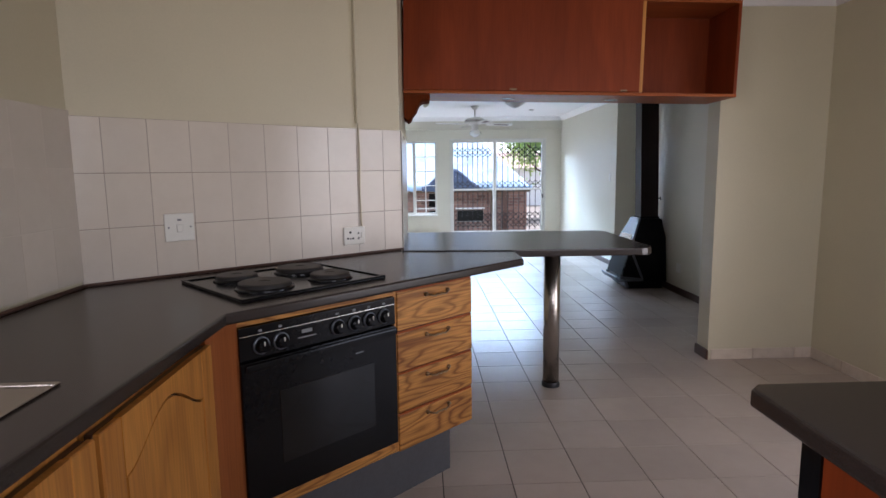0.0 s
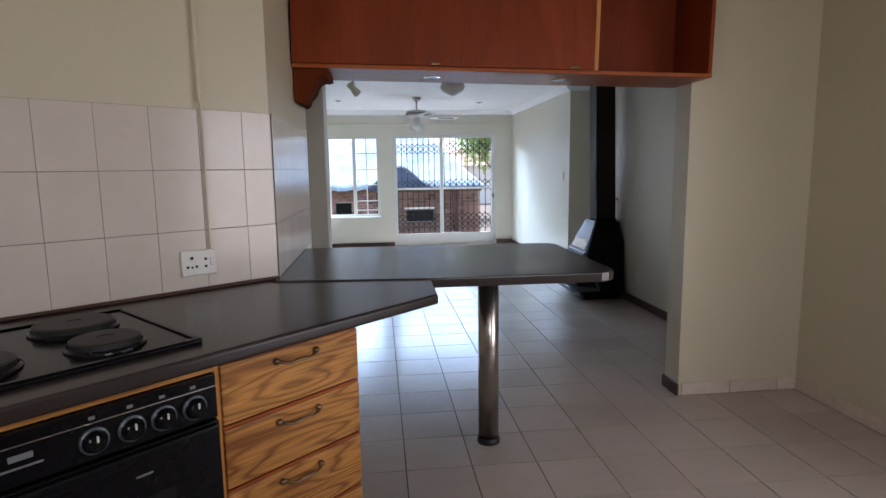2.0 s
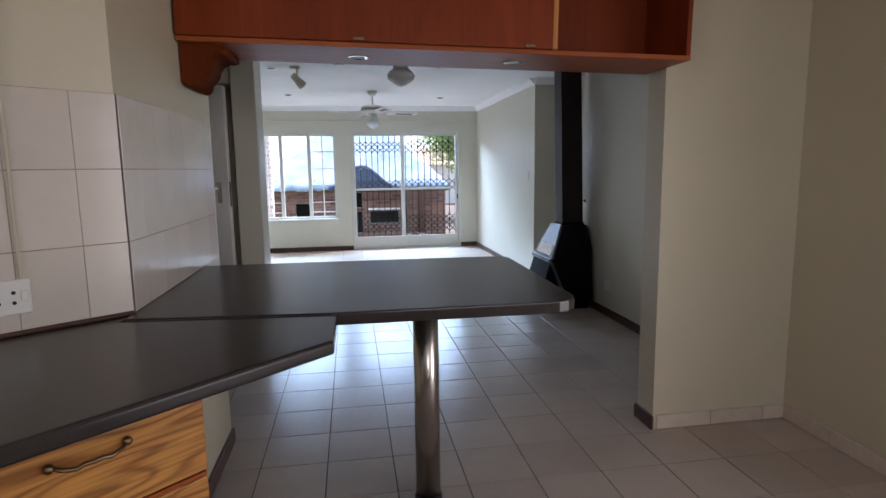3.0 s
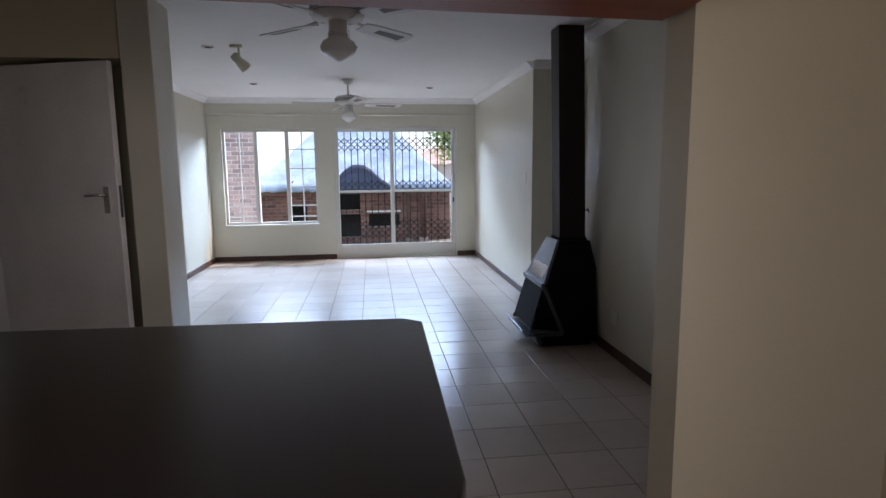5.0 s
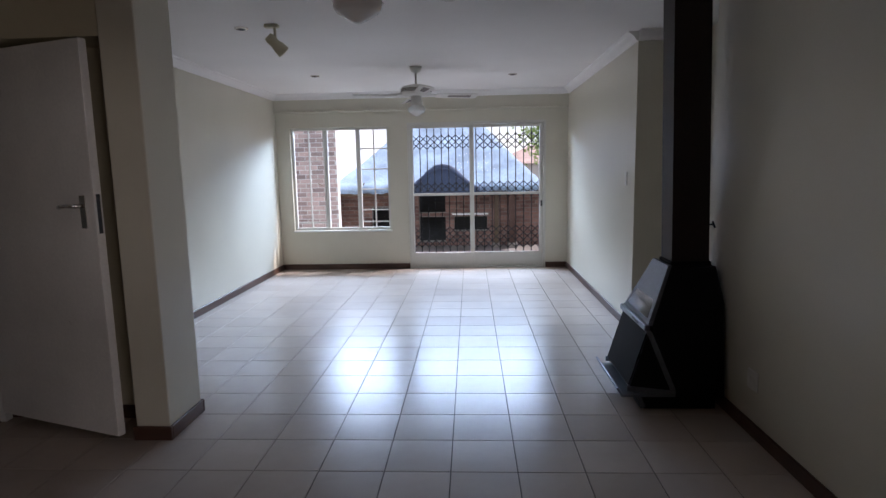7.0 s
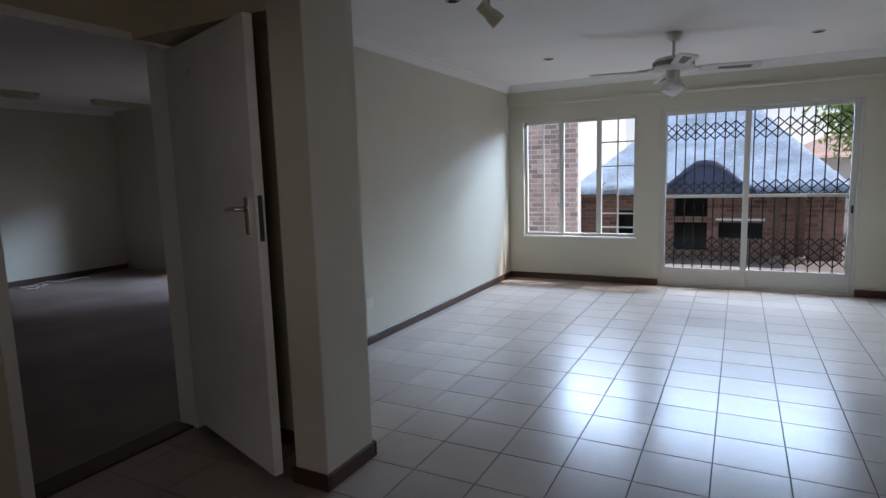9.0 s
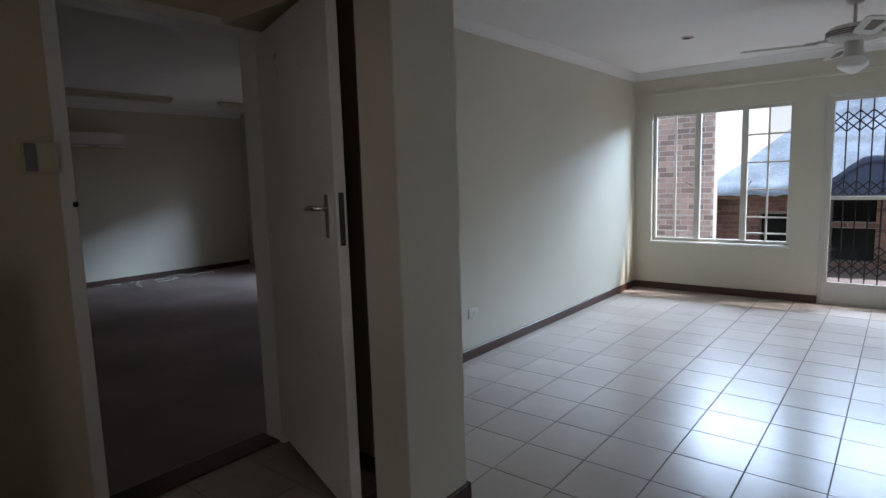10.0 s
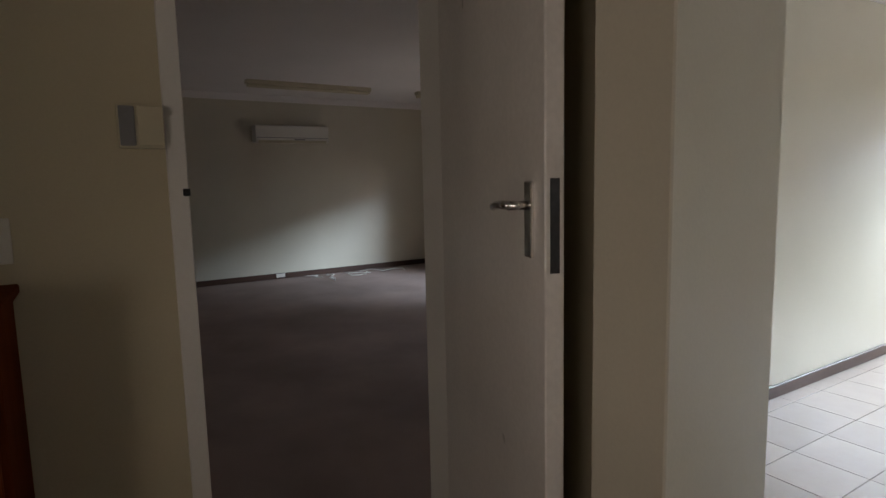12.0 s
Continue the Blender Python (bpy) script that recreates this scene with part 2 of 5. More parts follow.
leaf_t.links.new(leaf_t.nodes["Principled BSDF"].outputs[0], leaf_mix.inputs[1])
leaf_t.links.new(leaf_glow.outputs[0], leaf_mix.inputs[2])
leaf_t.links.new(leaf_mix.outputs[0], leaf_t.nodes["Material Output"].inputs["Surface"])
BARK = plain("bark", (0.12, 0.08, 0.05), 0.9, var=0.3)
PANE = glass("clear_window_pane")


# ---- mesh tools ----
def mesh_of(name, bm, material):
    me = bpy.data.meshes.new(name)
    bmesh.ops.recalc_face_normals(bm, faces=bm.faces)
    bm.to_mesh(me)
    bm.free()
    me.materials.append(material)
    return me


def part(name, bm, material, parent=None, label="", at=None, smooth=False):
    """Links a bmesh as one mesh object, under a thing or part."""
    ob = new(name, mesh_of(name, bm, material))
    if smooth:
        for p in ob.data.polygons:
            p.use_smooth = True
    if parent is not None:
        ob.parent = parent
    if at is not None:
        ob.matrix_basis = at
    if label:
        ob["label"] = label
    return ob


def thing(name, label, category, at=None, group="", kind=""):
    ob = new(name)
    ob.empty_display_size = 0.1
    if at is not None:
        ob.matrix_basis = at
    return tagged(ob, label, category, group, kind)


def bm_box(x0, x1, y0, y1, z0, z1, bevel=0.0, seg=1):
    bm = bmesh.new()
    bmesh.ops.create_cube(bm, size=1.0)
    for v in bm.verts:
        v.co = Vector((x0 + (v.co.x + 0.5) * (x1 - x0), y0 + (v.co.y + 0.5) * (y1 - y0), z0 + (v.co.z + 0.5) * (z1 - z0)))
    if bevel:
        bmesh.ops.bevel(bm, geom=bm.edges[:], offset=bevel, segments=seg, affect="EDGES", profile=0.6)
    return bm


def bm_join(*bms):
    out = bmesh.new()
    for b in bms:
        me = bpy.data.meshes.new("tmp")
        b.to_mesh(me)
        b.free()
        out.from_mesh(me)
        bpy.data.meshes.remove(me)
    return out


def bm_prism(points, z0, z1, bevel=0.0, seg=2):
    """An upright prism over a plan outline."""
    bm = bmesh.new()
    f = bm.faces.new([bm.verts.new((x, y, z0)) for x, y in points])
    r = bmesh.ops.extrude_face_region(bm, geom=[f])
    for v in (g for g in r["geom"] if isinstance(g, bmesh.types.BMVert)):
        v.co.z = z1
    if bevel:
        bmesh.ops.recalc_face_normals(bm, faces=bm.faces)
        top = [e for e in bm.edges if all(abs(v.co.z - z1) < 1e-6 for v in e.verts)]
        low = [e for e in bm.edges if all(abs(v.co.z - z0) < 1e-6 for v in e.verts)]
        bmesh.ops.bevel(bm, geom=top + low, offset=bevel, segments=seg, affect="EDGES", profile=0.6)
    return bm


def bm_lathe(profile, steps=32):
    """A solid of revolution about z from (radius, height) rows."""
    bm = bmesh.new()
    rings = []
    for r, z in profile:
        if r < 1e-6:
            rings.append([bm.verts.new((0, 0, z))])
        else:
            rings.append([bm.verts.new((r * math.cos(a), r * math.sin(a), z)) for a in (2 * math.pi * k / steps for k in range(steps))])
    for a, b in zip(rings, rings[1:]):
        for k in range(steps):
            j = (k + 1) % steps
            if len(a) == 1 and len(b) > 1:
                bm.faces.new((a[0], b[k], b[j]))
            elif len(b) == 1 and len(a) > 1:
                bm.faces.new((a[k], b[0], a[j]))
            elif len(a) > 1:
                bm.faces.new((a[k], b[k], b[j], a[j]))
    return bm


def bm_tube(points, radius, steps=10):
    """A round rod through the points."""
    bm = bmesh.new()
    pts = [Vector(p) for p in points]
    rings = []
    for i, p in enumerate(pts):
        d = (pts[min(i + 1, len(pts) - 1)] - pts[max(i - 1, 0)]).normalized()
        a = d.orthogonal().normalized() if i == 0 else (rings_a - d * rings_a.dot(d)).normalized()
        rings_a = a
        b = d.cross(a)
        rings.append([bm.verts.new(p + radius * (math.cos(t) * a + math.sin(t) * b)) for t in (2 * math.pi * k / steps for k in range(steps))])
    for ra, rb in zip(rings, rings[1:]):
        for k in range(steps):
            bm.faces.new((ra[k], ra[(k + 1) % steps], rb[(k + 1) % steps], rb[k]))
    bm.faces.new(rings[0])
    bm.faces.new(rings[-1])
    return bm


def moved(bm, m):
    bmesh.ops.transform(bm, matrix=m, verts=bm.verts)
    return bm


def structure(name, bm, material, label, category):
    return tagged(part(name, bm, material), label, category, kind="structure")


# ---- plan ----
CEILING, KCEIL = 2.395, 2.50
X_L, X_R, X_R2, Y_FAR = -1.03, 3.03, 2.93, 11.19
KX_L, KX_R, KY_BACK = -1.045, 3.01, -1.6
PIER_X, PIER_Y0, PIER_Y1 = 2.252, 4.01, 4.17
D0, D1 = Vector((-1.045, 2.262, 0)), Vector((0.107, 3.166, 0))
RET_Y = 4.27
P = 0.305
OX, OY = -0.014, 0.014

# ---- floor and ceiling ----
floor = structure("floor", bm_box(-1.16, 3.6, -1.8, 11.32, -0.15, -0.005), GROUT, "beige ceramic tiled floor with dark grout joints", "floor")
carpet = structure("floor_office", bm_box(-7.3, -1.16, 3.9, 10.2, -0.15, -0.004), CARPET, "worn dark brown carpet in the side room", "floor")
structure("ceiling_kitchen", bm_box(-1.16, 3.6, -1.8, PIER_Y1, KCEIL, KCEIL + 0.12), CEIL, "smooth white painted kitchen ceiling", "ceiling")
structure("trim_step", bm_box(0.1, PIER_X, PIER_Y1 - 0.004, PIER_Y1 + 0.1, CEILING + 0.004, KCEIL), CEIL, "painted step between the two ceilings", "trim")
ceiling = structure("ceiling", bm_join(bm_box(-1.16, 3.6, PIER_Y1, 11.32, CEILING, CEILING + 0.25), bm_box(-7.3, -1.16, 3.8, 10.2, 2.47, 2.6)), CEIL, "smooth white painted ceiling", "ceiling")

# ---- walls ----
wall_kitchen_block = structure("wall_diagonal", bm_prism([(D0.x, D0.y), (D1.x, D1.y), (D1.x + 0.004, RET_Y), (-1.16, RET_Y), (-1.16, D0.y)], 0, 2.49), CREAM,
                               "cream painted kitchen wall set at an angle", "wall")
# The sink window is unseen, added to let a fill lamp in.
structure("wall_kitchen_west", bm_join(bm_box(-1.16, KX_L, -1.6, -0.55, 0, 2.49), bm_box(-1.16, KX_L, 0.95, D0.y, 0, 2.49), bm_box(-1.16, KX_L, -0.55, 0.95, 0, 1.60),
          bm_box(-1.16, KX_L, -0.55, 0.95, 2.28, 2.49)), CREAM, "cream painted kitchen wall with an added window over the sink", "wall")
# The side door opening is unseen, added to hold a fill lamp.
structure("wall_kitchen_east", bm_join(bm_box(KX_R, 3.6, -1.6, 1.0, 0, 2.49), bm_box(KX_R, 3.6, 2.5, PIER_Y0, 0, 2.49), bm_box(KX_R, 3.6, 1.0, 2.5, 2.06, 2.49)), CREAM,
          "cream painted kitchen wall with an added side door opening", "wall")
# Out of view; added so no sun falls through the side opening.
structure("roof_side_eave", bm_box(3.6, 4.9, -2.0, 4.0, 2.10, 2.22), WHITE, "unseen white roof overhang added to hold back the sun", "eave")
structure("doorstep", bm_box(3.6, 4.9, 0.4, 3.2, -0.15, -0.02), PAVE, "unseen pale concrete step outside the added side opening", "step")
structure("wall_pier", bm_box(PIER_X, 3.6, PIER_Y0, PIER_Y1, 0, 2.49), CREAM, "cream painted stub wall between kitchen and lounge", "wall")
structure("wall_lounge_east", bm_box(X_R, 3.6, PIER_Y1, 6.82, 0, 2.49), SAGE, "pale green painted lounge wall beside the stove", "wall")
structure("wall_recess", bm_box(3.45, 3.6, 6.82, 8.03, 0, 2.49), SAGE, "pale green painted recess behind the stove", "wall")
structure("wall_lounge_north_east", bm_box(X_R2, 3.6, 8.03, Y_FAR + 0.13, 0, 2.49), SAGE, "pale green painted lounge wall", "wall")
structure("wall_lounge_west", bm_box(-1.16, X_L, 6.457, Y_FAR + 0.13, 0, 2.49), SAGE, "pale green painted lounge wall", "wall")
structure("wall_stub", bm_box(-1.16, -0.147, 6.38, 6.455, 0, 2.49), CREAM, "cream painted wall behind the open door", "wall")
structure("wall_pilaster", bm_box(-0.135, 0.045, 6.11, 6.45, 0, 2.49, 0.004), SAGE, "pale green painted wall end beside the door", "wall")
structure("wall_kitchen_south", bm_join(bm_box(-1.16, 1.0, -1.75, -1.6, 0, 2.49), bm_box(3.0, 3.6, -1.75, -1.6, 0, 2.49),
          bm_box(1.0, 3.0, -1.75, -1.6, 0, 0.95), bm_box(1.0, 3.0, -1.75, -1.6, 2.3, 2.49)), CREAM, "cream kitchen wall with a window opening", "wall")

structure("wall_lintel", bm_box(-1.03, -0.147, 6.14, 6.38, 2.03, 2.49), CREAM, "cream painted lintel above the open door", "wall")
DOOR_Y0, DOOR_Y1, DOOR_H = 5.495, 6.33, 2.02
structure("wall_passage", bm_join(bm_box(-1.16, X_L, RET_Y, DOOR_Y0 - 0.05, 0, 2.49), bm_box(-1.16, X_L, DOOR_Y1 + 0.03, 6.378, 0, 2.49),
          bm_box(-1.16, X_L, DOOR_Y0 - 0.05, DOOR_Y1 + 0.03, DOOR_H + 0.04, 2.49)), CREAM, "cream painted passage wall with a doorway", "wall")

WX0, WX1, WZ0, WZ1 = -0.84, 0.52, 0.55, 1.955
SX0, SX1, SZ1 = 0.77, 2.64, 1.995
structure("wall_lounge_north", bm_join(
    bm_box(-1.16, WX0, Y_FAR, Y_FAR + 0.13, 0, 2.49), bm_box(WX0, WX1, Y_FAR, Y_FAR + 0.13, 0, WZ0), bm_box(WX0, WX1, Y_FAR, Y_FAR + 0.13, WZ1, 2.49),
    bm_box(WX1, SX0, Y_FAR, Y_FAR + 0.13, 0, 2.49), bm_box(SX0, SX1, Y_FAR, Y_FAR + 0.13, SZ1, 2.49), bm_box(SX1, 3.6, Y_FAR, Y_FAR + 0.13, 0, 2.49)),
    SAGE, "pale green lounge wall with window and sliding door", "wall")
structure("trim_pelmet", bm_join(bm_box(X_L, X_R2, Y_FAR - 0.05, Y_FAR, 2.15, CEILING), bm_box(X_L + 0.03, X_R2 - 0.02, Y_FAR - 0.075, Y_FAR - 0.05, 2.145, 2.175, 0.006)),
          SAGE, "shallow painted bulkhead with a ledge above the windows", "trim")

# side room shell
structure("wall_office_west", bm_box(-7.3, -7.15, 3.9, 10.2, 0, 2.49), SAGE, "pale green side room wall", "wall")
structure("wall_office_south", bm_box(-7.15, -1.16, 3.75, 3.9, 0, 2.49), SAGE, "pale green side room wall", "wall")
structure("wall_office_north", bm_join(bm_box(-7.15, -5.2, 10.0, 10.2, 0, 2.49), bm_box(-3.2, -1.16, 10.0, 10.2, 0, 2.49),
          bm_box(-5.2, -3.2, 10.0, 10.2, 0, 0.3), bm_box(-5.2, -3.2, 10.0, 10.2, 1.5, 2.49)), SAGE, "side room wall with a window opening", "wall")


def cornice(name, a, b, inward, top=CEILING):
    """A coved plaster moulding along the top of a wall."""
    a, b, n = Vector(a), Vector(b), Vector(inward).normalized()
    bm = bmesh.new()
    prof = [(0.0, 0.0), (0.0, -0.075), (0.012, -0.072), (0.03, -0.045), (0.055, -0.02), (0.075, -0.010), (0.078, 0.0)]
    rows = [[bm.verts.new((p.x + n.x * d, p.y + n.y * d, top + h)) for d, h in prof] for p in (a, b)]
    for k in range(len(prof)):
        j = (k + 1) % len(prof)
        bm.faces.new((rows[0][k], rows[0][j], rows[1][j], rows[1][k]))
    bm.faces.new(rows[0])
    bm.faces.new(rows[1])
    structure(name, bm, CEIL, "white coved plaster cornice", "cornice")


cornice("trim_cornice_north", (X_L, Y_FAR - 0.05), (X_R2, Y_FAR - 0.05), (0, -1))
cornice("trim_cornice_west", (X_L, 6.46), (X_L, Y_FAR), (1, 0))
cornice("trim_cornice_east", (X_R2, 8.03), (X_R2, Y_FAR), (-1, 0))
cornice("trim_cornice_recess", (X_R2, 8.03), (3.45, 8.03), (0, -1))
cornice("trim_cornice_stove", (X_R, PIER_Y1), (X_R, 6.82), (-1, 0))
cornice("trim_cornice_pier", (PIER_X, PIER_Y0), (KX_R, PIER_Y0), (0, -1), KCEIL)
cornice("trim_cornice_kitchen", (KX_R, -1.6), (KX_R, PIER_Y0), (-1, 0), KCEIL)
cornice("trim_cornice_office", (-7.15, 3.9), (-7.15, 10.0), (1, 0), 2.47)


def skirting(name, a, b, inward, h=0.075, d=0.016, mat=None):
    a, b, n = Vector((*a, 0)), Vector((*b, 0)), Vector((*inward, 0)).normalized()
    u = (b - a).normalized()
    bm = bm_box(0, (b - a).length, 0, d, 0, h, 0.004)
    m = Matrix(((u.x, n.x, 0, a.x), (u.y, n.y, 0, a.y), (0, 0, 1, 0), (0, 0, 0, 1)))
    ob = part(name, bm, mat or SKIRT)
    ob.matrix_basis = m
    tagged(ob, "dark brown varnished wooden skirting", "skirting", kind="structure")


skirting("baseboard_north_a", (X_L, Y_FAR), (SX0, Y_FAR), (0, -1))
skirting("baseboard_north_b", (SX1, Y_FAR), (X_R2, Y_FAR), (0, -1))
skirting("baseboard_west", (X_L, 6.46), (X_L, Y_FAR), (1, 0))
skirting("baseboard_east", (X_R2, 8.03), (X_R2, Y_FAR), (-1, 0))
skirting("baseboard_stove", (X_R, PIER_Y1), (X_R, 6.82), (-1, 0))
skirting("baseboard_pilaster_a", (-0.147, 6.11), (0.059, 6.11), (0, -1))
skirting("baseboard_pilaster_b", (0.043, 6.11), (0.043, 6.45), (1, 0))
skirting("baseboard_pilaster_c", (-0.147, 6.45), (0.059, 6.45), (0, 1))
skirting("baseboard_pier", (PIER_X, PIER_Y0 - 0.012), (PIER_X, PIER_Y1 + 0.01), (-1, 0))
skirting("baseboard_return", (D1.x + 0.003, 3.3), (D1.x + 0.003, RET_Y + 0.01), (1, 0))
skirting("baseboard_stub", (X_L, 6.38), (-0.147, 6.38), (0, -1))
skirting("baseboard_office", (-7.15, 3.9), (-7.15, 10.0), (1, 0))

# ---- windows and sliding door ----
def bars(name, x0, x1, y0, y1, z0, z1, parent, mat=None, bevel=0.003, label=""):
    return part(name, bm_box(x0, x1, y0, y1, z0, z1, bevel), mat or ALU, parent, label)


def pane(x0, x1, y, z0, z1, parent):
    ob = part("pane", bm_box(x0, x1, y - 0.002, y + 0.002, z0, z1), PANE, parent)
    ob.visible_shadow = False
    return ob


window_1 = thing("window_1", "white steel casement window with small panes", "window", kind="structure")
wy = Y_FAR + 0.07
bars("window_frame", WX0, WX0 + 0.035, wy - 0.02, wy + 0.02, WZ0, WZ1, window_1)
bars("window_frame", WX1 - 0.035, WX1, wy - 0.02, wy + 0.02, WZ0, WZ1, window_1)
bars("window_frame", WX0 + 0.035, WX1 - 0.035, wy - 0.02, wy + 0.02, WZ1 - 0.035, WZ1, window_1)
bars("window_frame", WX0 + 0.035, WX1 - 0.035, wy - 0.02, wy + 0.02, WZ0, WZ0 + 0.035, window_1)
part("window_sill", bm_box(WX0 - 0.01, WX1 + 0.01, Y_FAR - 0.02, wy - 0.02, WZ0 - 0.025, WZ0 - 0.001, 0.004), WHITE, window_1)
MX0, MX1 = -0.37, 0.085
bars("mullion", MX0 - 0.03, MX0 + 0.03, wy - 0.022, wy + 0.022, WZ0 + 0.035, WZ1 - 0.035, window_1)
bars("mullion", MX1 - 0.03, MX1 + 0.03, wy - 0.022, wy + 0.022, WZ0 + 0.035, WZ1 - 0.035, window_1)
for x0, x1 in ((WX0 + 0.035, MX0 - 0.03), (MX1 + 0.03, WX1 - 0.035)):
    xm = (x0 + x1) / 2
    bars("glazing_bar", xm - 0.009, xm + 0.009, wy - 0.01, wy + 0.01, WZ0 + 0.035, WZ1 - 0.035, window_1)
    rows_z = [0.66, 0.825, 1.11, 1.385, 1.665] if x0 > 0 else [0.66, 0.825]
    for z in rows_z:
        bars("glazing_bar", x0, x1, wy - 0.0085, wy + 0.0085, z - 0.008, z + 0.008, window_1)
    part("window_stay", bm_tube([(x1 - 0.02 if x0 < 0 else x0 + 0.02, wy - 0.03, 1.16), (x1 - 0.08 if x0 < 0 else x0 + 0.05, wy - 0.06, 1.20)], 0.006, 6), BRASS, window_1)
for x0, x1 in ((WX0 + 0.035, MX0 - 0.03), (MX0 + 0.03, MX1 - 0.03), (MX1 + 0.03, WX1 - 0.035)):
    pane(x0, x1, wy + 0.012, WZ0 + 0.035, WZ1 - 0.035, window_1)

slider = thing("door_sliding", "white aluminium sliding glass door with kick panels", "sliding door", kind="structure")
sy = Y_FAR + 0.05
SM = 1.64
bars("door_frame", SX0, SX0 + 0.03, sy - 0.04, sy + 0.05, 0.0, SZ1, slider)
bars("door_frame", SX1 - 0.03, SX1, sy - 0.04, sy + 0.05, 0.0, SZ1, slider)
bars("door_frame", SX0 + 0.03, SX1 - 0.03, sy - 0.04, sy + 0.05, SZ1 - 0.03, SZ1, slider)
bars("door_frame", SX0 + 0.03, SX1 - 0.03, sy - 0.04, sy + 0.05, 0.0, 0.018, slider)
for x0, x1, dy in ((SX0 + 0.03, SM + 0.03, -0.02), (SM - 0.03, SX1 - 0.03, 0.022)):
    leaf = part("door_leaf", bm_box(x0, x1, sy + dy - 0.014, sy + dy + 0.014, 0.02, 0.215, 0.003), ALU, slider, "white sliding leaf with a solid kick panel")
    bars("stile", x0, x0 + 0.04, sy + dy - 0.016, sy + dy + 0.016, 0.217, SZ1 - 0.032, leaf)
    bars("stile", x1 - 0.05, x1, sy + dy - 0.016, sy + dy + 0.016, 0.217, SZ1 - 0.032, leaf)
    bars("rail", x0 + 0.042, x1 - 0.052, sy + dy - 0.016, sy + dy + 0.016, SZ1 - 0.075, SZ1 - 0.032, leaf)
    bars("rail", x0 + 0.042, x1 - 0.052, sy + dy - 0.015, sy + dy + 0.015, 1.005, 1.04, leaf)
    pane(x0 + 0.042, x1 - 0.052, sy + dy, 0.217, 1.0, leaf)
    pane(x0 + 0.042, x1 - 0.052, sy + dy, 1.042, SZ1 - 0.077, leaf)
part("door_handle", bm_box(SX1 - 0.065, SX1 - 0.045, sy - 0.03, sy - 0.005, 0.84, 0.92, 0.004), BLACKM, slider, "black latch handle")

# folding security gate behind the glass
gate = thing("security_gate", "black folding trellis security gate behind the sliding door", "security gate")
gy = sy + 0.085


def gate_half(x0, x1, n):
    step = (x1 - x0) / n
    for k in range(n + 1):
        x = x0 + step * k
        part("bar", bm_box(x - 0.006, x + 0.006, gy - 0.006, gy + 0.006, 0.045, 1.93), BLACKM, gate)
    for zc, rows in ((1.735, 2), (1.085, 2), (0.42, 3)):
        h = step * 0.95
        for r in range(rows):
            zb = zc - rows * h / 2 + r * h
            for k in range(n):
                xa = x0 + step * k
                LATTICE.append(((xa, zb), (xa + step, zb + h)))
                LATTICE.append(((xa, zb + h), (xa + step, zb)))


LATTICE = []
gate_half(SX0 + 0.06, SM - 0.02, 8)
gate_half(SM + 0.06, SX1 - 0.07, 8)
strap_meshes = {}
for (xa, za), (xb, zb) in LATTICE:
    up = zb > za
    key = (up, round(xb - xa, 4), round(abs(zb - za), 4))
    if key not in strap_meshes:
        L = math.hypot(xb - xa, zb - za)
        bm = bm_box(0, L, -0.0015, 0.0015, -0.006, 0.006)
        moved(bm, pose(0, 0.009 if up else -0.009, 0, 0, -math.degrees(math.atan2(zb - za, xb - xa)), 0))
        strap_meshes[key] = mesh_of("strap", bm, BLACKM)
    ob = new("strap", strap_meshes[key])
    ob.parent = gate
    ob.location = (xa, gy, za)
part("track", bm_box(SX0 + 0.02, SX1 - 0.02, gy - 0.015, gy + 0.015, 1.93, 1.96), BLACKM, gate)
part("track", bm_box(SX0 + 0.02, SX1 - 0.02, gy - 0.015, gy + 0.015, 0.0, 0.045), BLACKM, gate)

# ---- side door ----
door_1 = thing("door_1", "white painted flush door standing open against the wall end", "door", kind="structure")
bars("door_frame", -1.165, X_L + 0.012, DOOR_Y0 - 0.05, DOOR_Y0, 0, DOOR_H, door_1, WHITE)
bars("door_frame", -1.165, X_L + 0.012, DOOR_Y1 - 0.02, DOOR_Y1 + 0.03, 0, DOOR_H, door_1, WHITE)
bars("door_frame", -1.165, X_L + 0.012, DOOR_Y0 - 0.05, DOOR_Y1 + 0.03, DOOR_H, DOOR_H + 0.04, door_1, WHITE)
part("threshold", bm_box(-1.20, -1.05, DOOR_Y0, DOOR_Y1 - 0.02, -0.004, 0.012, 0.003), SKIRT, door_1, "dark wooden threshold strip")
part("strike_plate", bm_box(-1.10, -1.07, DOOR_Y0, DOOR_Y0 + 0.003, 1.10, 1.27), BRASS, door_1)
part("latch_hole", bm_box(X_L + 0.001, X_L + 0.014, DOOR_Y0 - 0.016, DOOR_Y0 + 0.0025, 1.255, 1.275, 0.002), BLACKM, door_1)
HINGE, FREE = Vector((-1.03, 6.31, 0)), Vector((-0.178, 6.024, 0))
du = (FREE - HINGE).normalized()
dn = Vector((du.y, -du.x, 0))
DW = (FREE - HINGE).length
leaf_m = Matrix(((du.x, dn.x, 0, HINGE.x), (du.y, dn.y, 0, HINGE.y), (0, 0, 1, 0), (0, 0, 0, 1)))
leaf = part("door_leaf", bm_box(0, DW, -0.042, 0, 0.055, DOOR_H - 0.02, 0.003), DOORW, door_1, "white gloss painted door leaf", at=leaf_m)
part("edge_strip", bm_box(DW - 0.0015, DW + 0.001, -0.031, -0.011, 1.09, 1.28), STOVEG, leaf, "dull metal lock face in the door edge")
hx = DW - 0.075
part("handle_plate", bm_box(hx - 0.019, hx + 0.019, -0.001, 0.008, 1.115, 1.275, 0.003, 2), CHROME, leaf, "chrome lock plate")
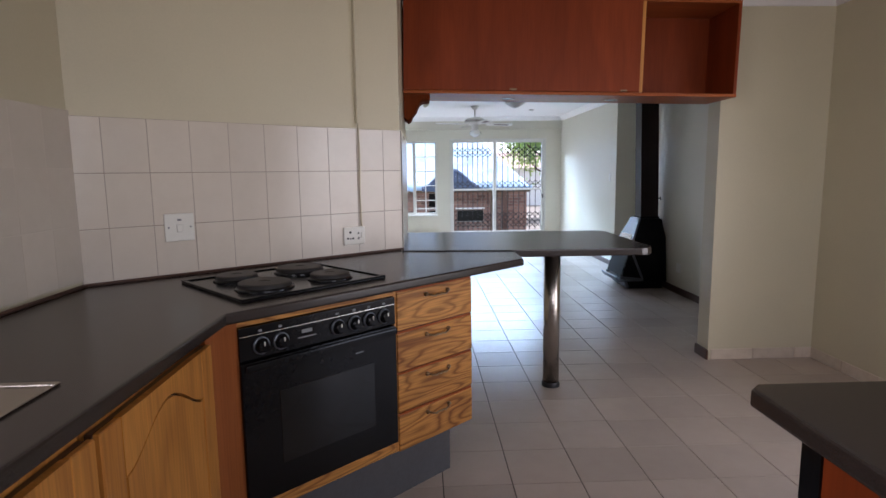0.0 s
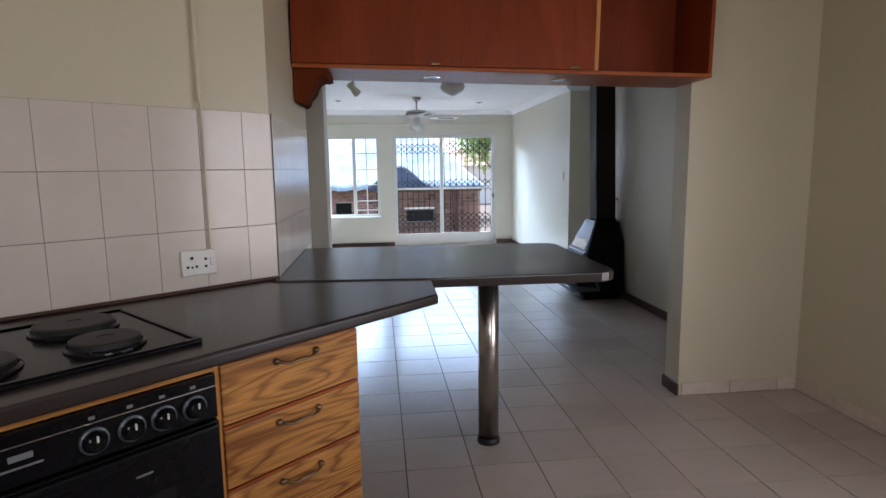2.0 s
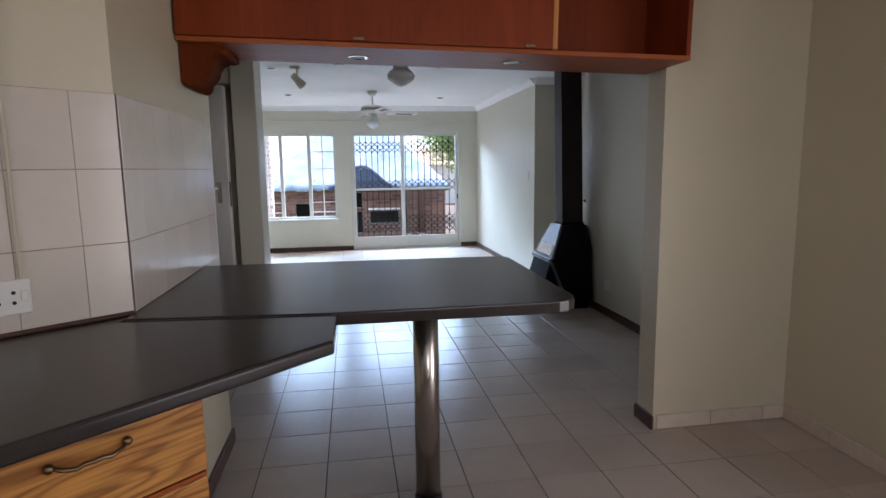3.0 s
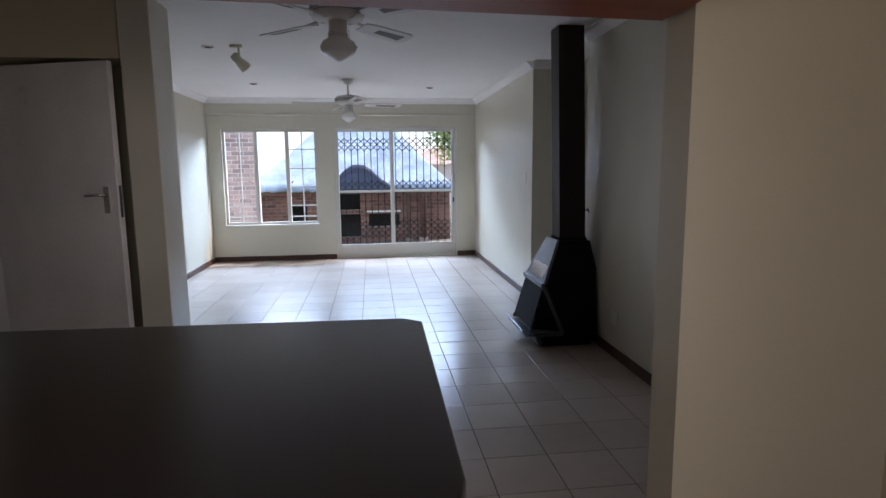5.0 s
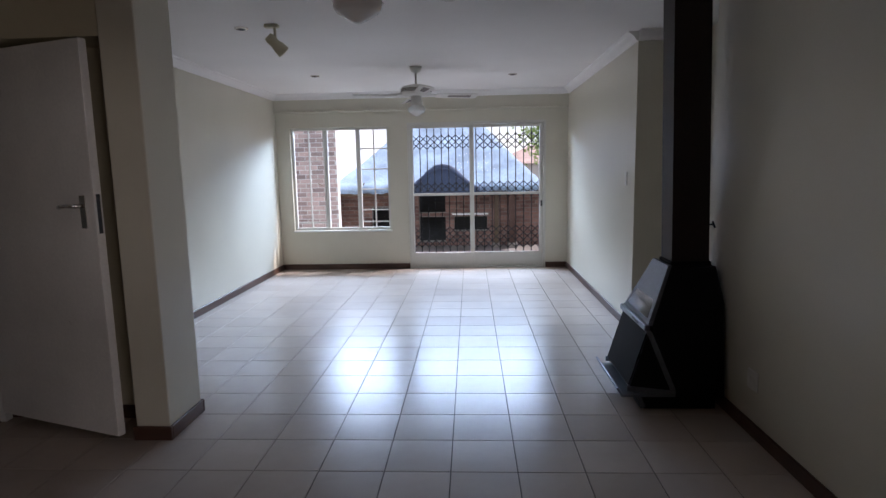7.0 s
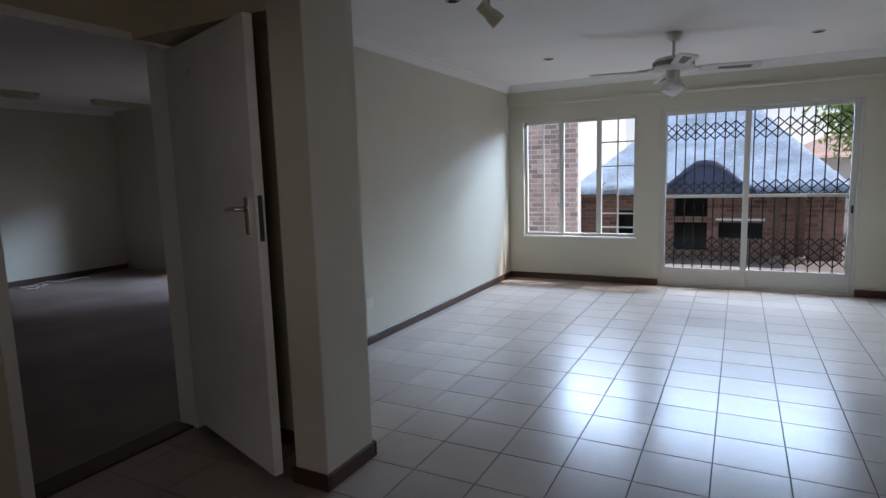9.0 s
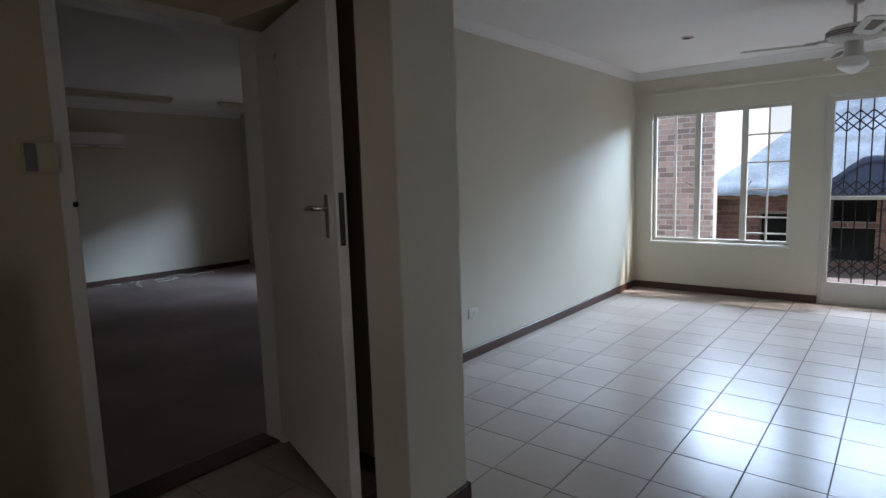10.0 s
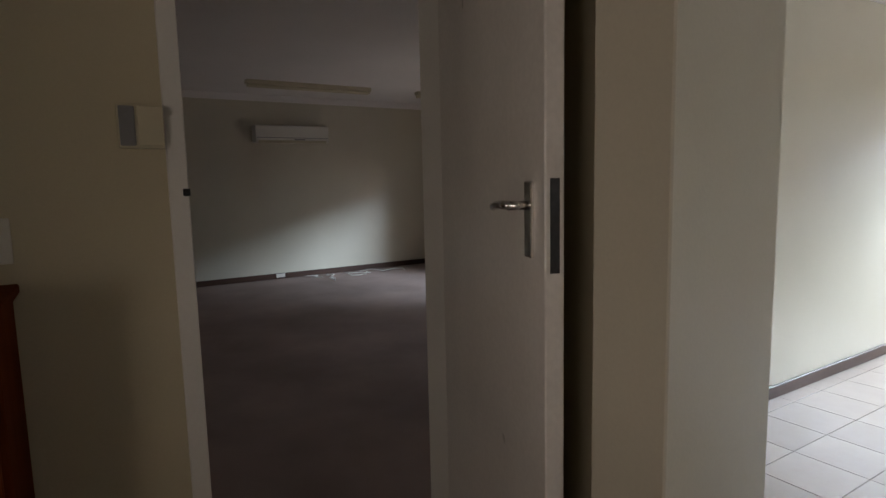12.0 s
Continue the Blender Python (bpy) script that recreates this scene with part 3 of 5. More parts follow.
part("lever", bm_join(bm_tube([(hx, 0.005, 1.225), (hx, 0.05, 1.225)], 0.010, 12), bm_tube([(hx + 0.008, 0.05, 1.226), (hx - 0.04, 0.052, 1.226), (hx - 0.085, 0.05, 1.222), (hx - 0.115, 0.044, 1.219)], 0.0095, 12)),
     CHROME, leaf, "chrome lever handle", smooth=True)
# ---- kitchen: cupboards along the wall ----
OU = Vector((0.734, 0.679, 0)).normalized()
OWN = Vector((OU.y, -OU.x, 0))
O0 = Vector((0.104, 2.302, 0))
OVEN_M = Matrix(((OU.x, -OWN.x, 0, O0.x), (OU.y, -OWN.y, 0, O0.y), (0, 0, 1, 0), (0, 0, 0, 1)))
TOP = 0.95


def arched_door(name, parent, w, z0, z1, label, at):
    """A cupboard door with a raised panel under a cathedral arch; lies in x and z, facing -y."""
    # Dark brown backing under the oak: paints the shade in grooves and gaps.
    d = part(name, bm_box(0.002, w - 0.002, -0.004, 0.012, z0 + 0.002, z1 - 0.002, 0.002), SKIRT, parent, label, at)
    m, n = 0.075, 18
    arch = [z1 - 0.125 + 0.085 * (0.5 - 0.5 * math.cos(2 * math.pi * k / n)) ** 0.9 for k in range(n + 1)]
    xs = [m + (w - 2 * m) * k / n for k in range(n + 1)]

    def sheet(pts, y0, y1, bev):
        bm = bmesh.new()
        f = bm.faces.new([bm.verts.new((x, y0, z)) for x, z in pts])
        r = bmesh.ops.extrude_face_region(bm, geom=[f])
        vs = [g for g in r["geom"] if isinstance(g, bmesh.types.BMVert)]
        for v in vs:
            v.co.y = y1
        if bev:
            cx, cz = w / 2, (z0 + z1) / 2
            for v in vs:
                v.co.x += (cx - v.co.x) * bev * 0.9
                v.co.z += (cz - v.co.z) * bev * 0.35
        return bm

    part("panel", sheet([(m + 0.006, z0 + 0.075)] + [(x + (0.006 if k == 0 else -0.006 if k == n else 0), z - 0.006) for k, (x, z) in enumerate(zip(xs, arch))] + [(w - m - 0.006, z0 + 0.075)], -0.004, -0.0195, 0.012), OAK, d)
    part("frame_rail", sheet([(xs[0], z1)] + [(x, z) for x, z in zip(xs, arch)] + [(xs[-1], z1)], -0.0045, -0.021, 0), OAK, d)
    part("frame_rail", bm_box(m, w - m, -0.021, -0.0045, z0 + 0.003, z0 + 0.068, 0.002), OAK, d)
    part("frame_stile", bm_box(0.0, m - 0.0005, -0.021, -0.0045, z0 + 0.003, z1, 0.003), OAK, d)
    part("frame_stile", bm_box(w - m + 0.0005, w, -0.021, -0.0045, z0 + 0.003, z1, 0.003), OAK, d)
    return d


def base_cabinet(y0, y1, label):
    c = thing("kitchen_cabinet", label, "cabinet", pose(-0.40, y0, 0, 0, 0, 90), group="base cabinets")
    w = y1 - y0
    part("body", bm_box(0, w, 0.016, 0.62, 0.16, 0.913, 0.001), OAK, c)
    part("plinth", bm_box(0, w, 0.06, 0.62, 0, 0.158), KICK, c, "grey plinth board")
    arched_door("door", c, w - 0.008, 0.20, 0.885, "oak door with an arched raised panel", pose(0.004, 0.002, 0))
    return c


base_cabinet(1.15, 1.715, "oak base cabinet with an arched raised door panel")
base_cabinet(0.58, 1.142, "oak base cabinet with an arched raised door panel")
base_cabinet(0.0, 0.572, "oak base cabinet with an arched raised door panel")
base_cabinet(-0.58, -0.008, "oak base cabinet with an arched raised door panel")

filler = thing("corner_filler", "reddish wooden filler panel beside the oven", "cabinet panel")
part("panel", bm_prism([(-0.402, 1.722), (-0.36, 1.872), (-0.43, 1.95), (-0.47, 1.74)], 0.16, 0.913, 0.001), FILL, filler)
part("plinth", bm_prism([(-0.46, 1.722), (-0.41, 1.90), (-0.45, 1.95), (-0.50, 1.74)], 0.0, 0.158), KICK, filler)

# oven housing and oven, in the frame of the angled front
housing = thing("oven_cabinet", "oak housing round the built-in oven", "cabinet", OVEN_M)
part("top_rail", bm_box(-0.638, -0.004, 0.0, 0.03, 0.886, 0.913, 0.001), OAKH, housing)
part("bottom_rail", bm_box(-0.638, -0.004, 0.0, 0.03, 0.245, 0.288, 0.001), OAKH, housing)
part("side_panel", bm_box(-0.655, -0.640, 0.0, 0.5, 0.245, 0.913), OAK, housing)
part("side_panel", bm_box(-0.0035, 0.008, 0.0, 0.5, 0.245, 0.913), OAK, housing)
part("shelf", bm_box(-0.638, -0.004, 0.03, 0.5, 0.245, 0.262), OAK, housing)
part("plinth", bm_box(-0.66, 0.375, 0.075, 0.095, 0, 0.243), KICK, housing, "charcoal plinth board")

oven = thing("oven", "black built-in oven with round control knobs", "oven", OVEN_M)
part("body", bm_box(-0.632, -0.008, 0.02, 0.48, 0.292, 0.882), ENAMEL, oven)
panel = part("control_panel", bm_box(-0.634, -0.006, -0.012, 0.018, 0.776, 0.884, 0.003, 2), ENAMEL, oven)
part("trim_line", bm_box(-0.632, -0.008, -0.0135, -0.0115, 0.8545, 0.857), CHROME, panel, "thin silver line")
odoor = part("oven_door", bm_box(-0.634, -0.006, -0.016, 0.018, 0.294, 0.770, 0.004, 2), ENAMEL, oven, "black oven door")
part("window", bm_box(-0.508, -0.118, -0.0185, -0.0155, 0.40, 0.652, 0.001), OVENGLASS, odoor, "dark glass oven window")
part("handle", bm_box(-0.625, -0.015, -0.036, -0.0165, 0.742, 0.768, 0.006, 2), ENAMEL, odoor, "black full-width grip")
for s in (-0.563, -0.493, -0.272, -0.199, -0.132, -0.062):
    k = part("knob", bm_lathe([(0, 0.0), (0.027, 0.0), (0.027, 0.004), (0.021, 0.007), (0.019, 0.022), (0.016, 0.026), (0, 0.026)], 24), ENAMEL, panel, "black knob with a silver ring",
             at=Matrix.Translation((s, -0.0125, 0.818)) @ pose(0, 0, 0, 90, 0, 0), smooth=False)
    part("ring", bm_lathe([(0.0255, 0.0015), (0.029, 0.0015), (0.0285, 0.006), (0.0245, 0.0075), (0.0255, 0.0015)], 24), STOVEG, k)
    part("pointer", bm_box(-0.002, 0.002, 0.004, 0.017, 0.0255, 0.028), PLASTIC, k)
for s in (-0.563, -0.493, -0.272, -0.199, -0.132, -0.062):
    part("mark", bm_box(s - 0.006, s + 0.006, -0.0132, -0.0118, 0.863, 0.870), GREYP, panel)
part("badge", bm_join(bm_box(-0.415, -0.375, -0.0132, -0.0118, 0.826, 0.838), bm_box(-0.43, -0.36, -0.0132, -0.0118, 0.810, 0.814)), GREYP, panel, "pale maker's badge")
part("badge", bm_box(-0.20, -0.165, -0.0175, -0.0155, 0.703, 0.707), GREYP, odoor)

drawers = thing("drawer_unit", "oak four-drawer unit with brass pulls", "drawers", OVEN_M)
part("carcass", bm_box(0.010, 0.445, 0.02, 0.46, 0.238, 0.913, 0.001), WHITE, drawers, "white board carcass")
zs = [0.235, 0.398, 0.568, 0.737, 0.904]
for z0, z1 in zip(zs, zs[1:]):
    d = part("drawer", bm_box(0.012, 0.444, -0.002, 0.018, z0 + 0.004, z1 - 0.010, 0.004, 2), OAKH, drawers, "oak drawer front")
    part("lip", bm_box(0.012, 0.444, 0.003, 0.018, z1 - 0.0095, z1 - 0.002), MERH, d, "dark finger groove")
    zm = (z0 + z1) / 2 + 0.042
    part("pull", bm_join(bm_tube([(0.168, -0.006, zm + 0.004), (0.178, -0.020, zm), (0.200, -0.024, zm - 0.006), (0.214, -0.024, zm - 0.002), (0.228, -0.024, zm - 0.004), (0.242, -0.024, zm - 0.002), (0.256, -0.024, zm - 0.006), (0.278, -0.020, zm), (0.288, -0.006, zm + 0.004)], 0.0042, 8),
         moved(bm_lathe([(0, 0), (0.008, 0), (0.0095, 0.005), (0.0075, 0.011), (0, 0.014)], 14), Matrix.Translation((0.165, -0.002, zm + 0.004)) @ pose(0, 0, 0, 90, 0, 0)),
         moved(bm_lathe([(0, 0), (0.008, 0), (0.0095, 0.005), (0.0075, 0.011), (0, 0.014)], 14), Matrix.Translation((0.291, -0.002, zm + 0.004)) @ pose(0, 0, 0, 90, 0, 0))),
         BRASS, d, "antique brass bow handle", smooth=True)

# worktops
worktop = thing("worktop", "charcoal laminate kitchen worktop with a rounded edge", "worktop")
part("top_board", bm_prism([(KX_L + 0.001, -0.6), (-0.40, -0.6), (-0.363, 1.793), (0.694, 2.772), (0.697, 3.020), (0.108, 3.073), (0.106, 3.165), (D0.x + 0.001, D0.y)], 0.914, TOP, 0.011, 4), LAMI, worktop)
part("joint_strip", bm_prism([(0.112, 3.0735), (0.695, 3.0205), (0.695, 3.0235), (0.112, 3.0775)], 0.93, TOP + 0.001), BLACKM, worktop, "dark joint beside the bar")
upstand = thing("worktop_upstand", "thin dark sealing strip along the tiled wall", "trim")
dU = (D1 - D0).normalized()
part("strip", moved(bm_box(0, (D1 - D0).length, -0.020, -0.009, TOP + 0.001, TOP + 0.012, 0.003), Matrix(((dU.x, -dU.y, 0, D0.x), (dU.y, dU.x, 0, D0.y), (0, 0, 1, 0), (0, 0, 0, 1)))), SKIRT, upstand)
part("strip", bm_box(KX_L + 0.009, KX_L + 0.018, -0.6, D0.y, TOP + 0.001, TOP + 0.012, 0.003), SKIRT, upstand)

bar = thing("breakfast_bar", "charcoal laminate breakfast bar on a steel leg", "breakfast bar")
part("bar_top", bm_prism([(0.112, 3.079), (0.69, 3.026), (1.36, 3.022), (1.392, 3.032), (1.424, 3.065), (1.435, 3.11), (1.447, 3.90), (1.400, 3.942), (0.112, 3.985)], 0.917, 0.955, 0.006, 3), LAMI, bar)
leg = part("leg", moved(bm_lathe([(0, 0.028), (0.0505, 0.028), (0.0505, 0.9165), (0, 0.9165)], 40), Matrix.Translation((1.022, 3.60, 0))), STEEL, bar, "round brushed steel leg", smooth=False)
for p in leg.data.polygons:
    p.use_smooth = abs(p.normal.z) < 0.5
part("foot_ring", moved(bm_lathe([(0, 0.0), (0.057, 0.0), (0.057, 0.016), (0.0525, 0.03), (0, 0.03)], 40), Matrix.Translation((1.022, 3.60, 0))), BLACKM, leg, "dark foot ring")

counter = thing("side_counter", "charcoal topped counter with a red wooden end panel", "counter")
part("counter_top", bm_prism([(0.825, -0.6), (1.5, -0.6), (1.5, 1.155), (0.85, 1.155), (0.825, 1.13)], 0.914, TOP, 0.008, 3), LAMI, counter)
part("body", bm_join(bm_box(0.872, 1.48, -0.58, 1.02, 0.12, 0.913), bm_box(0.856, 0.8715, -0.58, 0.974, 0.12, 0.913)), MERANTI, counter)
part("edge_post", bm_box(0.852, 0.871, 0.975, 1.022, 0.12, 0.913), ENAMEL, counter, "black edge strip")
part("plinth", bm_box(0.90, 1.46, -0.58, 0.98, 0, 0.119), KICK, counter)

# sink on the long worktop
sink = thing("sink", "brushed steel sink set in the worktop", "sink")
part("rim", bm_join(bm_box(-0.94, -0.50, 1.225, 1.245, TOP + 0.0005, TOP + 0.006, 0.002), bm_box(-0.94, -0.50, 0.32, 0.345, TOP + 0.0005, TOP + 0.006, 0.002),
     bm_box(-0.53, -0.50, 0.346, 1.224, TOP + 0.0005, TOP + 0.006, 0.002), bm_box(-0.94, -0.90, 0.346, 1.224, TOP + 0.0005, TOP + 0.006, 0.002)), STEEL, sink)
part("drainer", bm_box(-0.899, -0.531, 0.346, 1.224, TOP + 0.0005, TOP + 0.003), STEEL, sink)

# hob
HOB_M = OVEN_M @ Matrix.Translation((-0.300, 0.29, TOP))
hob = thing("hob", "black enamel electric hob with four solid plates", "hob", HOB_M)
part("tray", bm_box(-0.295, 0.295, -0.25, 0.25, 0.0005, 0.008, 0.003, 2), ENAMEL, hob)
for x0, x1, y0, y1 in ((-0.295, 0.295, -0.25, -0.235), (-0.295, 0.295, 0.235, 0.25), (-0.295, -0.28, -0.234, 0.234), (0.28, 0.295, -0.234, 0.234)):
    part("raised_rim", bm_box(x0, x1, y0, y1, 0.0085, 0.013, 0.002), ENAMEL, hob)
for x, y, r in ((-0.135, -0.10, 0.092), (-0.135, 0.12, 0.075), (0.125, 0.10, 0.092), (0.125, -0.12, 0.075)):
    pl = part("hot_plate", moved(bm_lathe([(0, 0.030), (0.018, 0.030), (0.02, 0.032), (r - 0.006, 0.032), (r, 0.029), (r, 0.014), (r + 0.002, 0.009), (0, 0.009)], 36), Matrix.Translation((x, y, 0))), IRON, hob, "black cast iron hot plate")
    part("plate_ring", moved(bm_lathe([(r + 0.0025, 0.009), (r + 0.011, 0.0085), (r + 0.010, 0.013), (r + 0.003, 0.018), (r + 0.0025, 0.009)], 36), Matrix.Translation((x, y, 0))), ENAMEL, pl)

# wall units above the bar
UX0, UX1, UY0, UY1, UZ0, UZ1 = 0.113, 2.235, 3.79, 4.168, 1.852, 2.445
SAG = Matrix.Translation((UX0, 0, UZ0)) @ pose(0, 0, 0, 0, 1.1, 0) @ Matrix.Translation((-UX0, 0, -UZ0))
upper = thing("wall_cabinet", "red wooden wall cabinet hung slightly askew over the breakfast bar", "wall cabinet", SAG)
part("bottom_board", bm_box(UX0, UX1, UY0 + 0.001, UY1, UZ0, UZ0 + 0.02, 0.001), MERH, upper)
part("top_board", bm_box(UX0, UX1, UY0 + 0.001, UY1, UZ1 - 0.02, UZ1, 0.001), MERH, upper)
part("side_board", bm_box(UX0, UX0 + 0.02, UY0 + 0.001, UY1, UZ0 + 0.0205, UZ1 - 0.0205), MERANTI, upper)
part("side_board", bm_box(UX1 - 0.02, UX1, UY0 + 0.001, UY1, UZ0 + 0.0205, UZ1 - 0.0205), MERANTI, upper)
part("divider", bm_box(1.601, 1.622, UY0 - 0.010, UY1 - 0.012, UZ0 + 0.0205, UZ1 - 0.0205), OAK, upper, "lighter wooden divider")
part("back_board", bm_box(UX0 + 0.0205, UX1 - 0.0205, UY1 - 0.011, UY1 - 0.001, UZ0 + 0.0205, UZ1 - 0.0205), MERANTI, upper)
part("edge_rail", bm_box(UX0, UX1, UY0 - 0.004, UY0, UZ0, UZ0 + 0.018, 0.001), MERH, upper)
d = part("door", bm_box(UX0 + 0.003, 1.600, UY0 - 0.018, UY0 - 0.0045, UZ0 + 0.019, UZ1 - 0.002, 0.002), MERANTI, upper, "plain dark red door")
for x in (0.80, 1.50):
    part("catch", bm_join(bm_box(x - 0.022, x + 0.022, UY0 - 0.026, UY0 - 0.0185, UZ0 + 0.022, UZ0 + 0.034, 0.002), bm_box(x - 0.005, x + 0.005, UY0 - 0.034, UY0 - 0.0265, UZ0 + 0.020, UZ0 + 0.030, 0.002)), BRASS, d, "small brass catch")
for x in (0.80, 1.49):
    part("downlight", moved(bm_lathe([(0.045, 0), (0.045, -0.004), (0.034, -0.006), (0.028, 0.0), (0.045, 0)], 28), Matrix.Translation((x, 3.98, UZ0 - 0.0005))), CHROME, upper, "recessed downlight ring")
    part("lens", moved(bm_lathe([(0, 0), (0.027, 0), (0.027, -0.003), (0, -0.003)], 24), Matrix.Translation((x, 3.98, UZ0 - 0.0008))), OPAL, upper)
corbel = thing("corbel_bracket", "carved red wooden bracket under the wall cabinet", "bracket")
prof = [(0.0, 0.0), (0.165, 0.0), (0.168, -0.022), (0.150, -0.030), (0.128, -0.028), (0.105, -0.040), (0.090, -0.062), (0.082, -0.088), (0.066, -0.108), (0.052, -0.122), (0.048, -0.142), (0.036, -0.156), (0.018, -0.160), (0.012, -0.148), (0.0, -0.148)]
bm = bmesh.new()
f = bm.faces.new([bm.verts.new((0.114 + x, 3.83, UZ0 - 0.001 + z)) for x, z in prof])
r = bmesh.ops.extrude_face_region(bm, geom=[f])
for v in (g for g in r["geom"] if isinstance(g, bmesh.types.BMVert)):
    v.co.y = 4.14
block = part("carved_block", bm, DULLRED, corbel)
for p in block.data.polygons:
    p.use_smooth = abs(p.normal.y) < 0.5
# sockets, switches and cable run on the angled wall
DIAG = Matrix(((dU.x, -dU.y, 0, D0.x), (dU.y, dU.x, 0, D0.y), (0, 0, 1, 0), (0, 0, 0, 1)))
sw = thing("cooker_switch", "square white cooker isolator switch on the tiles", "switch", DIAG @ Matrix.Translation((0.348, -0.010, 1.15)))
part("plate", bm_box(-0.057, 0.057, -0.010, 0, -0.056, 0.056, 0.004, 2), PLASTIC, sw)
part("rocker", bm_box(-0.013, 0.013, -0.016, -0.0102, -0.020, 0.012, 0.002), PLASTIC, sw)
for x, z in ((-0.042, 0), (0.042, 0)):
    part("screw", moved(bm_lathe([(0, 0), (0.004, 0), (0.003, 0.002), (0, 0.002)], 8), Matrix.Translation((x, -0.010, z)) @ pose(0, 0, 0, 90, 0, 0)), GREYP, sw)
part("indicator", bm_box(-0.008, 0.008, -0.0125, -0.0102, 0.026, 0.034), GREYP, sw)
so = thing("wall_socket", "white double wall socket under a cable run", "socket", DIAG @ Matrix.Translation((1.163, -0.010, 1.05)))
part("plate", bm_box(-0.060, 0.060, -0.010, 0, -0.044, 0.044, 0.004, 2), PLASTIC, so)
for x, z, rr in ((-0.025, 0.018, 0.006), (-0.04, -0.012, 0.005), (-0.010, -0.012, 0.005), (-0.025, -0.014, 0.004), (0.022, 0.012, 0.005), (0.022, -0.014, 0.005)):
    part("pin_hole", moved(bm_lathe([(0, 0), (rr, 0), (rr, 0.0015), (0, 0.0015)], 10), Matrix.Translation((x, -0.010, z)) @ pose(0, 0, 0, 90, 0, 0)), BLACKM, so)
part("rocker", bm_box(0.036, 0.052, -0.014, -0.0102, -0.012, 0.016, 0.002), PLASTIC, so)
trunk = thing("cable_trunking", "painted cable trunking rising from the socket", "trunking", DIAG)
part("channel", bm_box(1.197, 1.213, -0.022, -0.0005, 1.60, KCEIL, 0.002), CREAM, trunk)
part("cable", bm_tube([(1.205, -0.016, 1.60), (1.207, -0.018, 1.45), (1.204, -0.017, 1.25), (1.206, -0.018, 1.095)], 0.0045, 8), CREAM, trunk)

# ---- freestanding stove ----
stove = thing("wood_stove", "black steel freestanding fireplace with a hooded front and square flue", "fireplace")
part("plinth", bm_box(2.58, 2.98, 6.50, 6.90, 0, 0.085, 0.004), STOVE, stove)
part("plinth_front", moved(bm_box(-0.03, 0.0, -0.24, 0.24, -0.05, 0.06, 0.004), Matrix.Translation((2.56, 6.695, 0.075)) @ pose(0, 0, 0, 0, -25, 0)), STOVEG, stove, "grey sloping ash lip")


def hull(points):
    bm = bmesh.new()
    for p in points:
        bm.verts.new(p)
    r = bmesh.ops.convex_hull(bm, input=bm.verts)
    drop = [g for g in r["geom_interior"] if isinstance(g, bmesh.types.BMVert)]
    if drop:
        bmesh.ops.delete(bm, geom=drop, context="VERTS")
    return bm


body = part("body", hull([(2.74, y, 0.09) for y in (6.44, 6.95)] + [(3.0, y, 0.09) for y in (6.44, 6.95)] + [(3.0, y, 0.60) for y in (6.50, 6.90)]
                         + [(2.98, y, 0.80) for y in (6.58, 6.83)] + [(2.74, y, 0.80) for y in (6.58, 6.83)] + [(2.60, y, 0.50) for y in (6.47, 6.93)] + [(2.66, y, 0.32) for y in (6.45, 6.94)]), STOVE, stove, "black folded steel firebox")
part("hood", hull([(2.735, y, 0.81) for y in (6.57, 6.84)] + [(2.715, y, 0.81) for y in (6.57, 6.84)] + [(2.575, y, 0.50) for y in (6.45, 6.94)] + [(2.600, y, 0.495) for y in (6.45, 6.94)]), STOVEG, body, "grey steel hood frame")
part("hood_glass", hull([(2.7085, y, 0.782) for y in (6.602, 6.808)] + [(2.7145, y, 0.785) for y in (6.602, 6.808)] + [(2.585, y, 0.53) for y in (6.50, 6.89)] + [(2.591, y, 0.527) for y in (6.50, 6.89)]), OVENGLASS, body, "dark reflecting glass plate")
part("hood_lip", bm_box(2.555, 2.585, 6.44, 6.95, 0.470, 0.505, 0.004), STOVEG, body)
part("hood_slot", bm_box(2.552, 2.556, 6.56, 6.68, 0.484, 0.493), ENAMEL, body)
for y in (6.438, 6.938):
    part("side_frame", hull([(2.565, y, 0.47), (2.595, y, 0.47), (2.735, y, 0.135), (2.705, y, 0.135), (2.565, y + 0.014, 0.47), (2.595, y + 0.014, 0.47), (2.735, y + 0.014, 0.135), (2.705, y + 0.014, 0.135)]), STOVEG, body)
    part("side_rail", hull([(2.47, y, 0.16), (2.735, y, 0.13), (2.735, y, 0.10), (2.47, y, 0.13), (2.47, y + 0.014, 0.16), (2.735, y + 0.014, 0.13), (2.735, y + 0.014, 0.10), (2.47, y + 0.014, 0.13)]), STOVEG, body)
    part("side_mesh", hull([(2.58, y + 0.004, 0.47), (2.72, y + 0.004, 0.13), (2.485, y + 0.004, 0.15), (2.58, y + 0.010, 0.47), (2.72, y + 0.010, 0.13), (2.485, y + 0.010, 0.15)]), STOVE, body, "black side mesh")
part("front_mesh", hull([(2.572, y, 0.47) for y in (6.455, 6.935)] + [(2.580, y, 0.47) for y in (6.455, 6.935)] + [(2.478, y, 0.16) for y in (6.455, 6.935)] + [(2.486, y, 0.16) for y in (6.455, 6.935)]), STOVE, body, "black front screen")
part("tray", bm_join(bm_box(2.44, 2.73, 6.43, 6.96, 0.098, 0.112, 0.002), moved(bm_box(-0.006, 0.006, -0.265, 0.265, 0, 0.06, 0.002), Matrix.Translation((2.445, 6.695, 0.10)) @ pose(0, 0, 0, 0, -30, 0))), STOVEG, stove, "grey ash tray lip")
